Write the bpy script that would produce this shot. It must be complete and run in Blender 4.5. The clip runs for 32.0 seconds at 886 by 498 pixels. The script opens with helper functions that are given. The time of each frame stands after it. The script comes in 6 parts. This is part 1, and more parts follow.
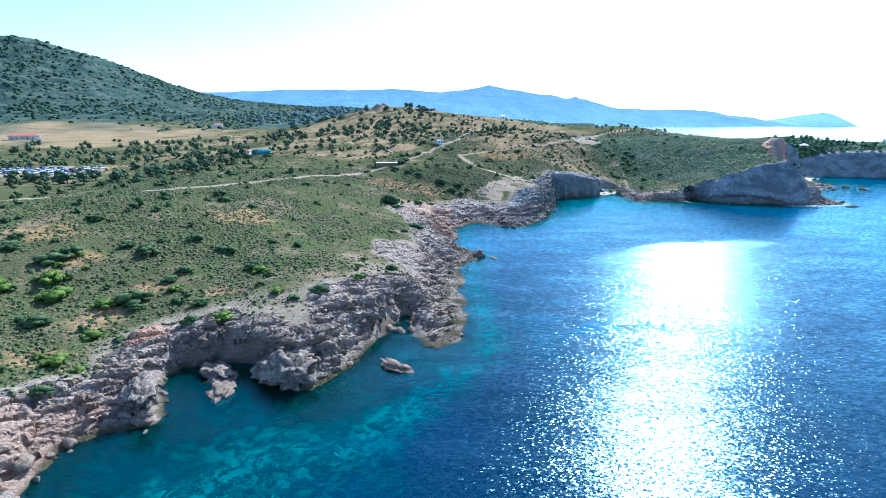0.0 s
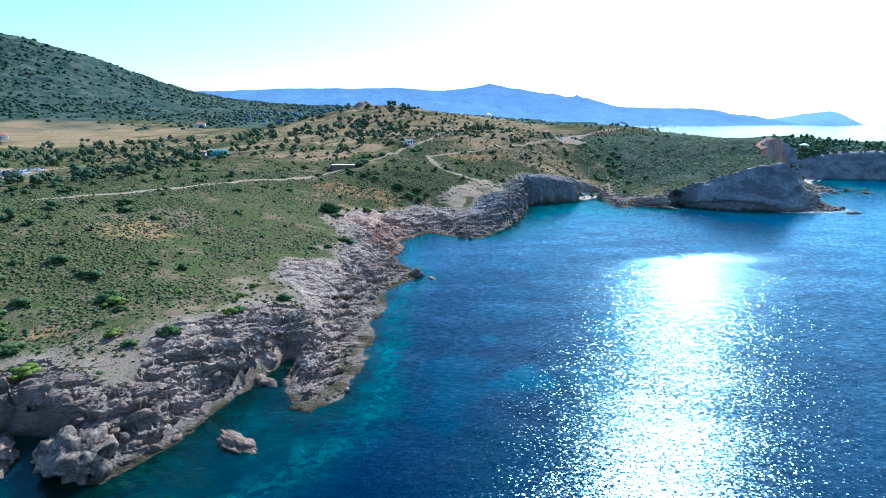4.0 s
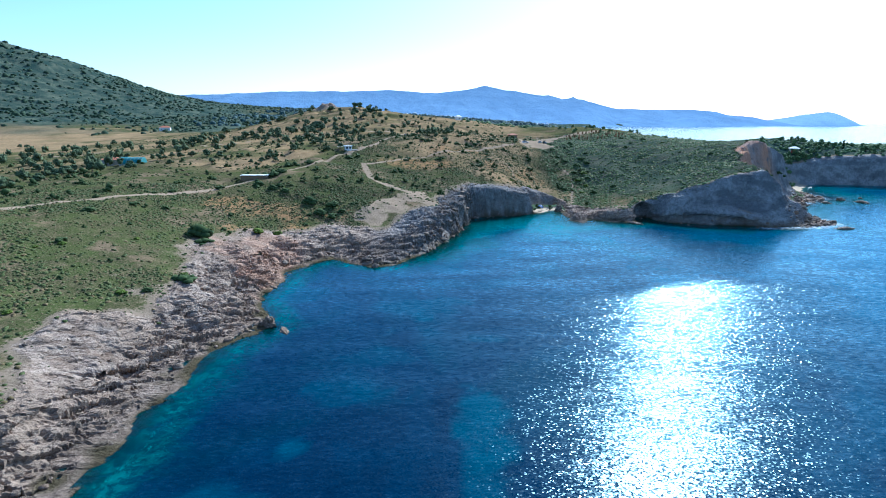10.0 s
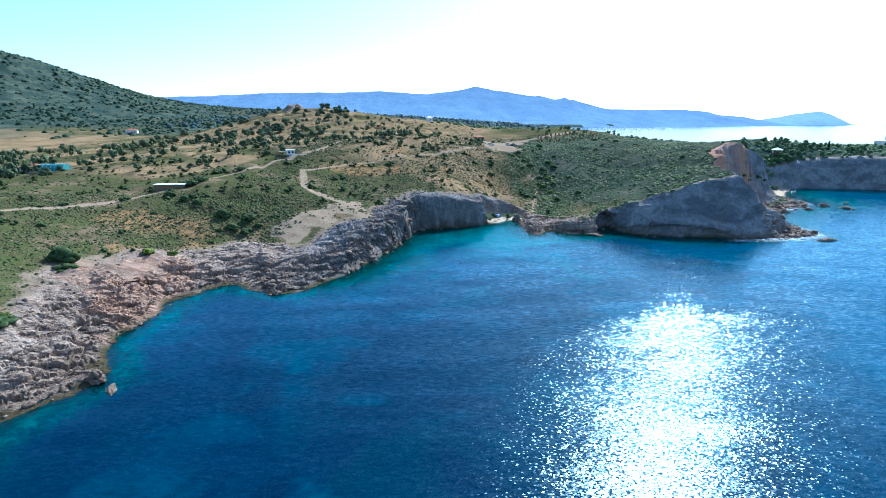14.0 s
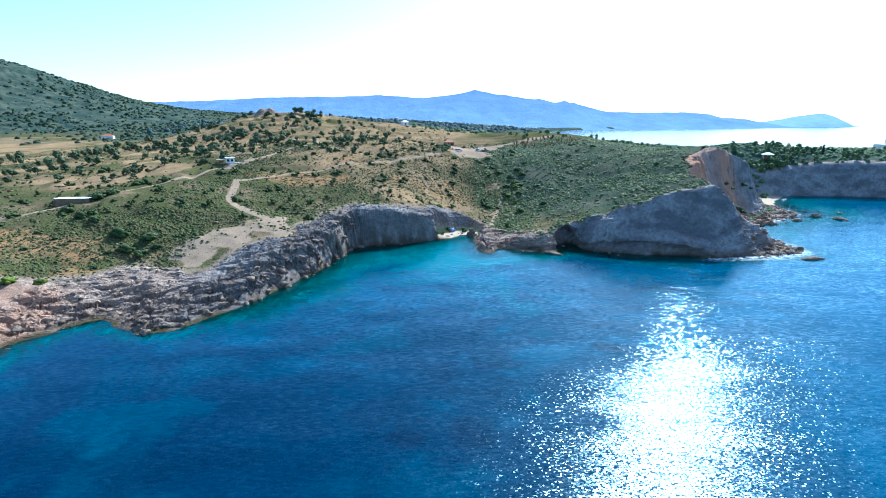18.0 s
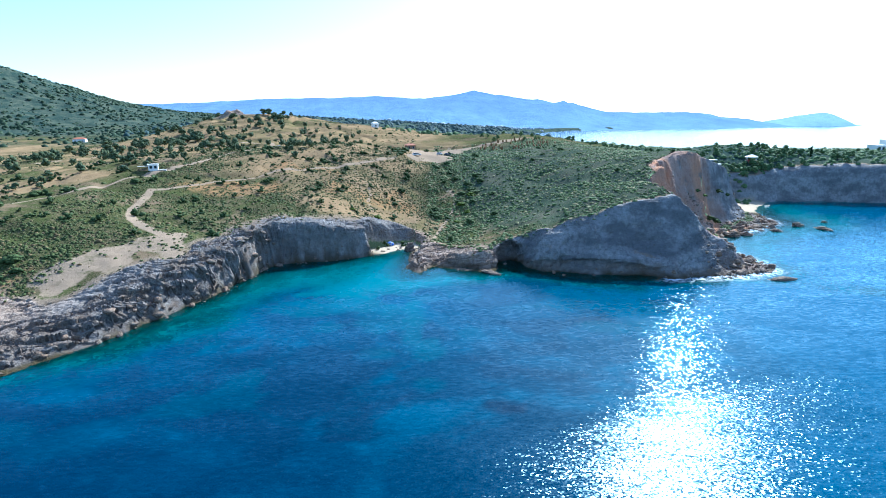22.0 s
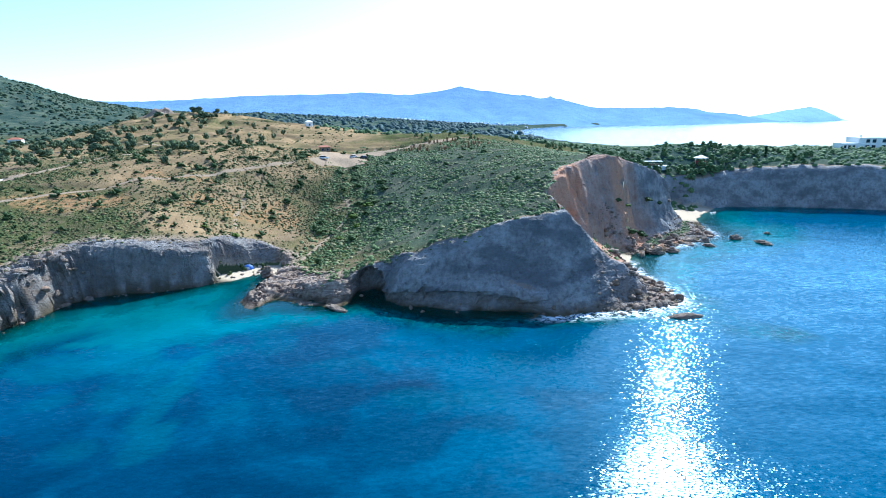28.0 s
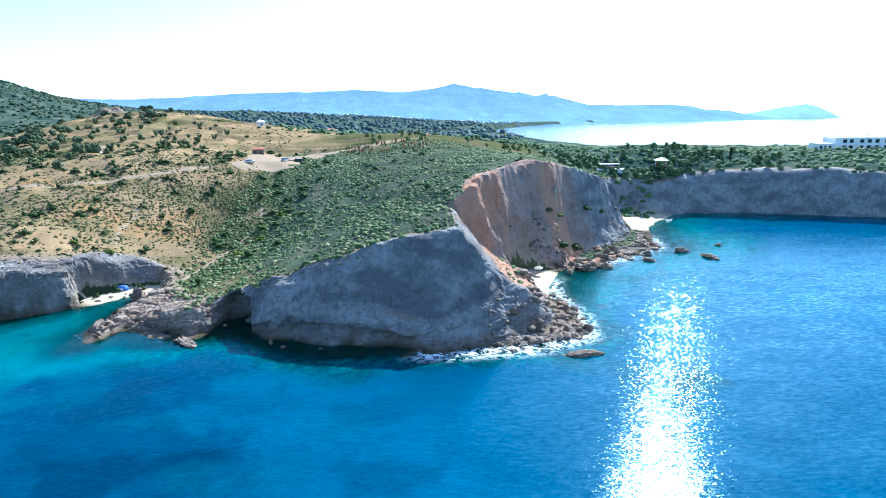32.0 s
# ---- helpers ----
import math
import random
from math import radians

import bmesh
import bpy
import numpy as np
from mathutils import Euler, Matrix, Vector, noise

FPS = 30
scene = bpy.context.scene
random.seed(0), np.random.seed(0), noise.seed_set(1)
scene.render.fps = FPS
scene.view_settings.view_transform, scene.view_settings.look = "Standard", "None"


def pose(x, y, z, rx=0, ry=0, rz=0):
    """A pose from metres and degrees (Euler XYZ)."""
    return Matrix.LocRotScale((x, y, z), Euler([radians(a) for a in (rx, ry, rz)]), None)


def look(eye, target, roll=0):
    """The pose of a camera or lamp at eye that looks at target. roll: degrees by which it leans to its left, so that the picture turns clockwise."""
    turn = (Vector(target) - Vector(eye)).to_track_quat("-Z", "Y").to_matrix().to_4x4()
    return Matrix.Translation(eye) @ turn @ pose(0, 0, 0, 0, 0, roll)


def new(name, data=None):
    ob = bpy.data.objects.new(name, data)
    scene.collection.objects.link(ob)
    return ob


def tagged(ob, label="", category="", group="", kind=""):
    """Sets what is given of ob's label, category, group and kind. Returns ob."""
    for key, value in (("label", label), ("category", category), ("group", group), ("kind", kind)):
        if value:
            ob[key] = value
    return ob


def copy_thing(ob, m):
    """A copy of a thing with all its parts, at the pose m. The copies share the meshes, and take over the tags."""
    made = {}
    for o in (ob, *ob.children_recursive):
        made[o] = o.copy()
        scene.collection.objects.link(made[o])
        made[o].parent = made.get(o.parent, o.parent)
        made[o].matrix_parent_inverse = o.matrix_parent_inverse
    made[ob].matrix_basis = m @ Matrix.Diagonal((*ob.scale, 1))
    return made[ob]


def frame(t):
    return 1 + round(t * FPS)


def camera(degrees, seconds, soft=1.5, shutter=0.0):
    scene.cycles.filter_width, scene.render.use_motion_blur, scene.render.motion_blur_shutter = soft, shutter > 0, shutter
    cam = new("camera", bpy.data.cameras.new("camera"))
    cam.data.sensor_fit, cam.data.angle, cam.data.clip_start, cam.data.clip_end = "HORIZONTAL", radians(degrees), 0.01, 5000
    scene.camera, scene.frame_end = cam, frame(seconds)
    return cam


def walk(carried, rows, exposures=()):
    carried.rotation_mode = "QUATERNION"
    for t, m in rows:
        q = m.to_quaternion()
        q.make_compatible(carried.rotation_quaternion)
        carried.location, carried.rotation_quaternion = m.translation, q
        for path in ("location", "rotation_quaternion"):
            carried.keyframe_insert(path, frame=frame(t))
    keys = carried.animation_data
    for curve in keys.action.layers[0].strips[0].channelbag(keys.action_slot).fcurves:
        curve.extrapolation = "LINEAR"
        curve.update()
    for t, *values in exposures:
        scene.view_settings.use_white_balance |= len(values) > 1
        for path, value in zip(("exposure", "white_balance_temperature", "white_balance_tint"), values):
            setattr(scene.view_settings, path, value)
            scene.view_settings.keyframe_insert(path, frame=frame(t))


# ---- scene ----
EXPO = [(0.0, 1.16, 4480, 2), (3.0, 0.92, 4500, 2), (6.0, 0.66, 4600, 2), (9.0, 0.64, 4650, 2), (14.0, 0.82, 4700, 2), (20.0, 1.08, 4750, 2), (25.0, 1.12, 4750, 2), (29.0, 1.10, 4800, 2), (32.0, 1.36, 4800, 2)]
cam = camera(80.8, 32.0, 1.0)
# seconds, eye x, y, z, yaw, pitch, roll
PATH = [
    (0.0, 2.56, 0.61, 40.56, 0.44, -14.35, 0.55),
    (0.5, 4.89, 3.33, 40.52, 0.38, -14.37, 0.55),
    (1.0, 7.21, 6.07, 40.48, 0.38, -14.38, 0.55),
    (1.5, 9.51, 8.80, 40.45, 0.41, -14.39, 0.55),
    (2.0, 11.80, 11.55, 40.42, 0.43, -14.40, 0.54),
    (2.5, 14.08, 14.29, 40.38, 0.51, -14.42, 0.54),
    (3.0, 16.35, 17.04, 40.36, 0.66, -14.45, 0.53),
    (3.5, 18.62, 19.79, 40.33, 0.82, -14.47, 0.52),
    (5.5, 27.66, 30.81, 40.25, 0.79, -14.47, 0.46),
    (6.0, 29.92, 33.57, 40.24, 0.74, -14.47, 0.45),
    (6.5, 32.18, 36.32, 40.22, 0.76, -14.47, 0.43),
    (7.0, 34.45, 39.07, 40.21, 0.78, -14.45, 0.41),
    (7.5, 36.72, 41.81, 40.21, 0.80, -14.39, 0.38),
    (8.0, 39.00, 44.56, 40.20, 0.84, -14.31, 0.36),
    (8.5, 41.29, 47.29, 40.20, 0.92, -14.26, 0.34),
    (9.0, 43.59, 50.02, 40.20, 0.97, -14.23, 0.31),
    (9.5, 45.90, 52.75, 40.20, 0.96, -14.21, 0.29),
    (10.0, 48.22, 55.47, 40.20, 0.84, -14.20, 0.26),
    (10.5, 50.55, 58.18, 40.21, 0.67, -14.19, 0.23),
    (11.0, 52.90, 60.89, 40.22, 0.48, -14.18, 0.20),
    (11.5, 55.26, 63.59, 40.23, 0.37, -14.17, 0.17),
    (12.0, 57.64, 66.28, 40.24, 0.33, -14.16, 0.14),
    (12.5, 60.03, 68.96, 40.26, 0.29, -14.15, 0.11),
    (13.0, 62.44, 71.63, 40.27, 0.27, -14.14, 0.08),
    (13.5, 64.87, 74.29, 40.29, 0.26, -14.13, 0.05),
    (14.0, 67.32, 76.94, 40.32, 0.27, -14.09, 0.02),
    (14.5, 69.79, 79.58, 40.34, 0.28, -13.99, -0.01),
    (16.5, 79.88, 90.02, 40.46, 0.38, -13.77, -0.14),
    (17.0, 82.46, 92.60, 40.50, 0.43, -13.76, -0.18),
    (17.5, 85.07, 95.17, 40.53, 0.52, -13.75, -0.21),
    (18.0, 87.69, 97.72, 40.57, 0.63, -13.72, -0.24),
    (18.5, 90.34, 100.26, 40.62, 0.72, -13.68, -0.27),
    (19.0, 93.02, 102.78, 40.66, 0.77, -13.65, -0.31),
    (19.5, 95.72, 105.29, 40.71, 0.83, -13.64, -0.34),
    (20.0, 98.45, 107.78, 40.76, 0.89, -13.63, -0.37),
    (20.5, 101.20, 110.26, 40.81, 0.91, -13.62, -0.40),
    (21.0, 103.98, 112.73, 40.86, 0.90, -13.62, -0.43),
    (21.5, 106.79, 115.18, 40.92, 0.90, -13.64, -0.46),
    (22.0, 109.62, 117.61, 40.98, 0.89, -13.65, -0.49),
    (22.5, 112.47, 120.02, 41.04, 0.86, -13.67, -0.52),
    (23.0, 115.36, 122.42, 41.10, 0.83, -13.72, -0.55),
    (23.5, 118.27, 124.81, 41.17, 0.77, -13.76, -0.57),
    (24.0, 121.20, 127.17, 41.24, 0.68, -13.78, -0.60),
    (24.5, 124.16, 129.52, 41.31, 0.59, -13.82, -0.62),
    (25.0, 127.15, 131.86, 41.38, 0.50, -13.88, -0.65),
    (25.5, 130.17, 134.17, 41.45, 0.39, -13.90, -0.67),
    (27.5, 142.47, 143.26, 41.77, 0.20, -13.96, -0.75),
    (28.0, 145.61, 145.49, 41.86, 0.15, -14.05, -0.77),
    (28.5, 148.77, 147.71, 41.95, 0.12, -14.10, -0.78),
    (29.0, 151.96, 149.90, 42.04, 0.09, -14.13, -0.80),
    (29.5, 155.17, 152.08, 42.13, 0.05, -14.15, -0.81),
    (30.0, 158.40, 154.24, 42.23, 0.03, -14.19, -0.82),
    (30.5, 161.65, 156.38, 42.32, 0.04, -14.25, -0.83),
    (31.0, 164.92, 158.50, 42.42, 0.03, -14.29, -0.84),
    (31.5, 168.22, 160.61, 42.53, 0.01, -14.31, -0.84),
    (32.0, 171.53, 162.70, 42.63, 0.03, -14.32, -0.84),
]
walk(cam, [(t, pose(x, y, z, 90 + pitch, 0, yaw) @ pose(0, 0, 0, 0, 0, roll)) for t, x, y, z, yaw, pitch, roll in PATH],
     exposures=EXPO)
import itertools


# ---- light ----
SUN_AZ, SUN_EL = 25.5, 38.0          # degrees clockwise from +y, degrees up
world = bpy.data.worlds.new("sky")
scene.world = world
world.use_nodes = True
wn = world.node_tree.nodes
wl = world.node_tree.links
sky = wn.new("ShaderNodeTexSky")
sky.sky_type = "NISHITA"
sky.sun_disc = False
sky.sun_elevation, sky.sun_rotation = radians(SUN_EL), radians(SUN_AZ)
sky.altitude, sky.air_density, sky.dust_density, sky.ozone_density = 0, 1.0, 0.9, 1.5
wn["Background"].inputs["Strength"].default_value = 0.12
wl.new(sky.outputs["Color"], wn["Background"].inputs["Color"])
sun_data = bpy.data.lights.new("sun", "SUN")
sun_data.energy, sun_data.angle, sun_data.color = 5.0, radians(0.53), (1.0, 0.91, 0.78)
sun = new("sun", sun_data)
sa, se = radians(SUN_AZ), radians(SUN_EL)
sun.matrix_world = look((200, 400, 300), (200 - math.sin(sa) * math.cos(se), 400 - math.cos(sa) * math.cos(se), 300 - math.sin(se)))


# ---- noise on arrays ----
LATTICE = np.random.RandomState(7).randint(0, 256, 256).astype(np.int32)
VALUE = np.random.RandomState(8).uniform(-1, 1, 256).astype(np.float32)


def noise3(x, y, z=0.0):
    """Smooth value noise, -1 to 1, on arrays; flat where z is one number."""
    flat = np.ndim(z) == 0
    i, j = np.floor(x).astype(np.int32), np.floor(y).astype(np.int32)
    u, v = x - i, y - j
    u, v = u * u * (3 - 2 * u), v * v * (3 - 2 * v)
    if flat:
        k, layers = int(z * 31) & 255, ((0, 1.0),)
    else:
        k = np.floor(z).astype(np.int32)
        w = z - k
        w = w * w * (3 - 2 * w)
        layers = ((0, 1 - w), (1, w))
    out = 0
    for c, wc in layers:
        for a in (0, 1):
            row = LATTICE[(LATTICE[(k + c) & 255] + i + a) & 255]
            for b in (0, 1):
                out = out + wc * (u if a else 1 - u) * (v if b else 1 - v) * VALUE[LATTICE[(row + j + b) & 255]]
    return out


def fbm(x, y, z=0.0, octaves=4, rough=0.5):
    total, amp, f = 0, 1.0, 1.0
    for o in range(octaves):
        total = total + amp * noise3(x * f + 17.3 * o, y * f - 9.1 * o, (z * f if np.ndim(z) else z) + 5.7 * o)
        amp, f = amp * rough, f * 2.03
    return total


def smooth(a, lo, hi):
    t = np.clip((a - lo) / (hi - lo), 0, 1)
    return t * t * (3 - 2 * t)


# ---- plan: the shore (x, y, width of the cliff, width of the bare rock) ----
SHORE_NEAR = [
    (-300, -260, 12, 12), (-160, -120, 12, 12), (-75, 10, 12, 12), (-48, 40, 12, 12), (-43, 48, 11, 11), (-45, 56, 10, 10),
    (-42, 60, 10, 9), (-37, 62, 11, 9), (-38, 68, 7, 8), (-41, 75, 4, 7), (-42, 79, 3, 4), (-35, 80, 3, 4),
    (-29, 79, 3, 4), (-25, 75, 5, 8), (-19, 73, 8, 11), (-15, 78, 8, 11), (-12, 85, 7, 11), (-8, 94, 6, 11), (-6, 102, 5, 11)]
SHORE_LEDGE = [
    (-4, 93, 3, 12), (1, 88, 9, 12), (4.5, 91, 11, 14), (5.5, 99, 12, 18), (6, 113, 15, 18), (6, 127, 16, 19),
    (6.5, 140, 16, 21), (12, 150, 15, 22), (9.5, 157, 14, 21), (4, 167, 12, 18), (6, 175, 12, 18), (5, 188, 12, 16),
    (9, 196, 12, 16), (14, 203, 10, 13), (20, 198, 13, 15), (27, 194, 16, 18), (31, 195, 13, 16), (37, 204, 8, 10),
    (42, 213, 6, 12), (46, 224, 5, 9), (51, 238, 4, 7), (54, 250, 3, 5), (54, 262, 2, 3)]
SHORE_COVE = [
    (58, 267, 2, 3), (70, 271, 2, 3), (80, 276, 2, 3), (88, 282, 2, 3), (93, 287, 4, 4), (97, 287, 6, 5),
    (96.5, 280, 5, 9), (97, 270, 4, 10), (99.5, 257, 3, 10), (101.5, 257, 3, 10), (104, 265, 4, 12), (110, 262, 4, 14),
    (119, 259, 5, 9), (127, 263, 7, 8), (136, 257, 12, 12), (146, 253, 16, 15), (157, 252, 18, 18), (168, 252, 19, 22), (180, 253, 16, 30)]
SHORE_HEAD = [
    (189, 254, 12, 30), (199, 259, 8, 40), (200, 268, 6, 34), (198, 283, 5, 30), (199, 292, 5, 26), (204, 302, 8, 28), (215, 307, 22, 32),
    (230, 319, 30, 32), (242, 328, 32, 30), (244, 342, 16, 16), (249, 356, 16, 5), (259, 370, 26, 3), (272, 384, 18, 4),
    (282, 388, 6, 9), (300, 386, 5, 9), (325, 381, 5, 9), (345, 374, 5, 9), (380, 368, 6, 9), (430, 358, 6, 9),
    (520, 340, 8, 10), (640, 330, 8, 10), (760, 380, 8, 10), (740, 470, 9, 9), (600, 560, 9, 9)]
SHORE_FAR = [
    (480, 600, 9, 5), (400, 640, 9, 5), (330, 680, 9, 5), (300, 760, 9, 5), (275, 900, 9, 5), (262, 1100, 9, 5),
    (262, 1450, 9, 5), (330, 1800, 9, 5), (430, 2100, 9, 5), (560, 2420, 9, 5), (940, 2800, 9, 5), (1500, 2950, 9, 5),
    (2000, 3180, 9, 5), (2050, 3300, 9, 5), (1500, 4700, 9, 5), (-4600, 4700, 9, 5), (-4600, -260, 9, 5)]
SHORE = np.array(SHORE_NEAR + SHORE_LEDGE + SHORE_COVE + SHORE_HEAD + SHORE_FAR, float)
# small beaches: x, y, reach, width
BEACHES = [(90, 289, 9, 6.5, 1), (197, 293, 10, 13, 1), (253, 371, 18, 17, 1), (196, 268, 13, 5, 0), (230, 317, 20, 7, 0), (118, 258, 10, 2, 0)]

# ---- spot heights of the ground ----
SPOTS_WEST = [
    (-60, 62, 4.6), (-95, 75, 10), (-75, 80, 7), (-58, 84, 4.8), (-80, 100, 10.5), (-45, 90, 5.6), (-20, 88, 6.2), (-30, 115, 8.5), (-8, 110, 7),
    (-14, 137, 7.5), (-8, 159, 7.8), (-19, 188, 9), (-40, 150, 11), (-75, 140, 15.5), (-72, 179, 16), (-67, 205, 16.5),
    (-110, 150, 16), (-120, 210, 14), (-165, 240, 11), (-200, 270, 11), (-250, 330, 9), (-269, 454, 12), (-434, 544, 9),
    (-5, 185, 6), (5, 225, 7), (1, 95, 1.8), (1.5, 106, 3.0), (-1, 122, 4.5), (-2, 140, 5), (-9, 100, 6.5)]
SPOTS_MIDDLE = [
    (-36, 239, 15), (-27, 255, 16.5), (-11, 249, 17.5), (-17, 277, 19.5), (-2, 313, 24), (-60, 290, 18), (-107, 310, 17),
    (11, 278, 18), (25, 260, 14.5), (43, 243, 10.5), (31, 224, 6.2), (24, 210, 3.4), (38, 232, 8), (52, 272, 11.5), (70, 278, 12.5), (82, 289, 10.5), (86, 290, 8), (93, 291, 3.2), (90, 294, 5), (96, 297, 3), (29, 309, 21),
    (47, 313, 21.5), (67, 334, 22.5), (90, 373, 25.3), (88, 350, 21), (57, 435, 29), (18, 378, 29), (54, 512, 37),
    (-67, 552, 46), (-28, 610, 42), (-30, 480, 37), (-100, 470, 27), (-160, 380, 17), (111, 335, 9.6), (106, 352, 16)]
SPOTS_HEAD = [
    (99, 268, 1.5), (101, 276, 2.5), (108, 270, 2.4), (116, 268, 3.2), (114, 296, 3.5), (127, 275, 8), (145, 274, 14), (156, 276, 17.5), (165, 279, 20.5), (171, 284, 22), (176, 291, 24.5), (182, 299, 27.5), (189, 311, 30), (197, 319, 30), (99, 291, 2), (104, 300, 4),
    (212, 335, 25), (220, 366, 22.5), (241, 370, 15), (253, 388, 11), (248, 400, 17), (272, 405, 19), (306, 408, 21), (330, 395, 20),
    (390, 469, 20.6), (345, 388, 19), (450, 450, 20), (160, 340, 24), (135, 347, 20), (120, 325, 10), (180, 400, 27.5),
    (160, 455, 31.5), (230, 430, 21), (115, 419, 25), (140, 305, 14), (300, 500, 16), (260, 620, 10)]
SPOTS = np.array(SPOTS_WEST + SPOTS_MIDDLE + SPOTS_HEAD, float)
# far hills: x, y, height, reach
HILLS = [(-840, 1015, 136, 218), (-900, 1500, 30, 520), (-250, 1500, 30, 350), (250, 560, 6, 60)]
LONG, MEAN = 80.0, 12.0


def kernel(r2):
    return 1 / (1 + r2 / LONG ** 2)


gap = SPOTS[:, None, :2] - SPOTS[None, :, :2]
WEIGHT = np.linalg.solve(kernel((gap ** 2).sum(2)) + 0.004 * np.eye(len(SPOTS)), SPOTS[:, 2] - MEAN)


def inland(x, y):
    z = np.full(x.shape, MEAN)
    for (sx, sy, _), w in zip(SPOTS, WEIGHT):
        z = z + w * kernel((x - sx) ** 2 + (y - sy) ** 2)
    z = np.clip(z, 1.5, None)
    for hx, hy, h, r in HILLS:
        z = z + h * np.exp(-((x - hx) ** 2 + (y - hy) ** 2) / (2 * r * r))
    z = z + 6.5 * np.exp(-((x + 67) ** 2 + (y - 552) ** 2) / (2 * 5.0 ** 2)) * (1 + 0.7 * noise3(x / 3.5, y / 3.5, 5.0))      # rocky knob
    return z


def shore_distance(x, y):
    """Signed distance to the shore (land positive), width of cliff and of rock there."""
    best = np.full(x.shape, 1e12)
    width, rock, share = np.zeros(x.shape), np.zeros(x.shape), np.zeros(x.shape)
    inside = np.zeros(x.shape, bool)
    for a, b in zip(SHORE, np.roll(SHORE, -1, 0)):
        dx, dy = b[0] - a[0], b[1] - a[1]
        t = np.clip(((x - a[0]) * dx + (y - a[1]) * dy) / (dx * dx + dy * dy), 0, 1)
        d2 = (x - a[0] - t * dx) ** 2 + (y - a[1] - t * dy) ** 2
        best = np.minimum(best, d2)
        w = 1 / (d2 + 4.0) ** 2
        width = width + w * (a[2] + t * (b[2] - a[2]))
        rock = rock + w * (a[3] + t * (b[3] - a[3]))
        share = share + w
        if dy:
            inside ^= ((a[1] > y) != (b[1] > y)) & (x < a[0] + (y - a[1]) * dx / dy)
    return np.where(inside, 1, -1) * np.sqrt(best), width / share, rock / share


def ground(x, y):
    """Height of the ground, with the masks that its cover follows."""
    s, width, rock = shore_distance(x, y)
    near = np.exp(-np.abs(s) / 40)
    east = smooth(x, 115, 135) * smooth(y, 245, 250) * smooth(s, 3, 12)
    s = s + near * 1.5 * fbm(x / 8, y / 8, 1.0, 2) + east * 3.2 * fbm(x / 13, y / 13, 8.0, 3)
    sand = np.zeros(x.shape)
    bw = np.zeros(x.shape)
    soft = np.zeros(x.shape)
    for bx, by, r, w, sandy in BEACHES:
        k = smooth(r * 1.35 - np.hypot(x - bx, y - by), 0, r * 0.5)
        bw = np.maximum(bw, w * k)
        soft = np.maximum(soft, k * sandy)
    sand = soft * smooth(bw, 0.5, 2.0) * smooth(bw + 1.0 - s, 0, 1.5) * smooth(s, -6, -1)
    top = inland(x, y)
    # the headland breaks off eastwards in a steep arete, with a hollow behind it
    fall = np.interp(x + 2.0 * noise3(x / 6, y / 6, 2.0), [166, 170, 174, 178, 182, 188, 197, 205], [32, 24, 20.5, 16.5, 12.5, 8.0, 4.0, 3.0])
    fall = fall + 2.2 * np.clip(y - 286, 0, None) + 60 * smooth(240 - y, 0, 5)
    d = np.full(x.shape, 99.0)
    for (ax, ay, ar), (bx, by, br) in (((199, 289, 8), (213, 306, 6)), ((213, 306, 6), (234, 322, 4)), ((234, 322, 4), (247, 346, 7))):
        t = np.clip(((x - ax) * (bx - ax) + (y - ay) * (by - ay)) / ((bx - ax) ** 2 + (by - ay) ** 2), 0, 1)
        d = np.minimum(d, np.hypot(x - ax - t * (bx - ax), y - ay - t * (by - ay)) - ar - t * (br - ar))
    d = np.clip(d + 1.6 * fbm(x / 6, y / 6, 4.0, 4, 0.6), 0, None)
    bowl = 1.5 + 0.95 * d + 0.095 * d * d
    top = np.where((x > 164) & (x < 250) & (y < 356), np.minimum(top, np.minimum(fall, bowl)), top)
    wide = np.clip(width * (1 + 0.35 * fbm(x / 9, y / 9, 7.0, 2)), 1.2, None)
    u = np.clip((s - bw) / wide, 0, 1)
    # broken, stepped rise from the water to the top of the cliff
    rise = 1 - (1 - u) ** np.clip(2.2 - width / 20, 1.0, 1.8)
    ledge = smooth(x + 4.0 * fbm(x / 9, y / 9, 13.0, 3), -11, -2) * smooth(y, 84, 88) * smooth(165 - y, 0, 12)
    rise = rise * (1 - ledge) + ledge * u
    steps = 3.0 + 1.5 * noise3(x / 25, y / 25)
    stair = (np.floor(rise * steps) + smooth(rise * steps % 1.0, 0.35, 0.9)) / steps
    part = 0.30 * smooth(20 - width, 0, 12) * (1 - ledge)
    rise = (1 - part) * rise + part * np.clip(stair, 0, 1)
    bare = smooth(rock * (1 + 0.5 * fbm(x / 12, y / 12, 3.0, 3)) + bw - s, -8.0, 2.0)
    relief = fbm(x / 2.6 + y / 9, y / 5 - x / 11, 2.0, 5, 0.55)
    q = (0.55 * x - 0.30 * y) / 2.4 + 0.9 * noise3(x / 8, y / 8, 4.0) + top * rise * 0.22
    slab = (q % 1.0) ** 2.5 * (0.6 + 0.4 * noise3(x / 5, y / 5, 6.0))
    crack = np.abs(fbm(x / 3.2, y / 3.2, 11.0, 4, 0.6))
    bx, by = 0.82 * x - 0.57 * y, 0.57 * x + 0.82 * y
    ridged = (1 - np.abs(noise3(bx / 2.4, by / 5.5, 21.0))) ** 2 + 0.5 * (1 - np.abs(noise3(bx / 1.2, by / 2.6, 22.0))) ** 2 - 0.7
    strata = np.abs(noise3((x * 0.8 - y * 0.25) / 1.7 + 0.8 * noise3(x / 6, y / 6), (y + x * 0.3) / 14)) * 1.3
    z = top * rise + 0.06 * np.clip(s, 0, bw)
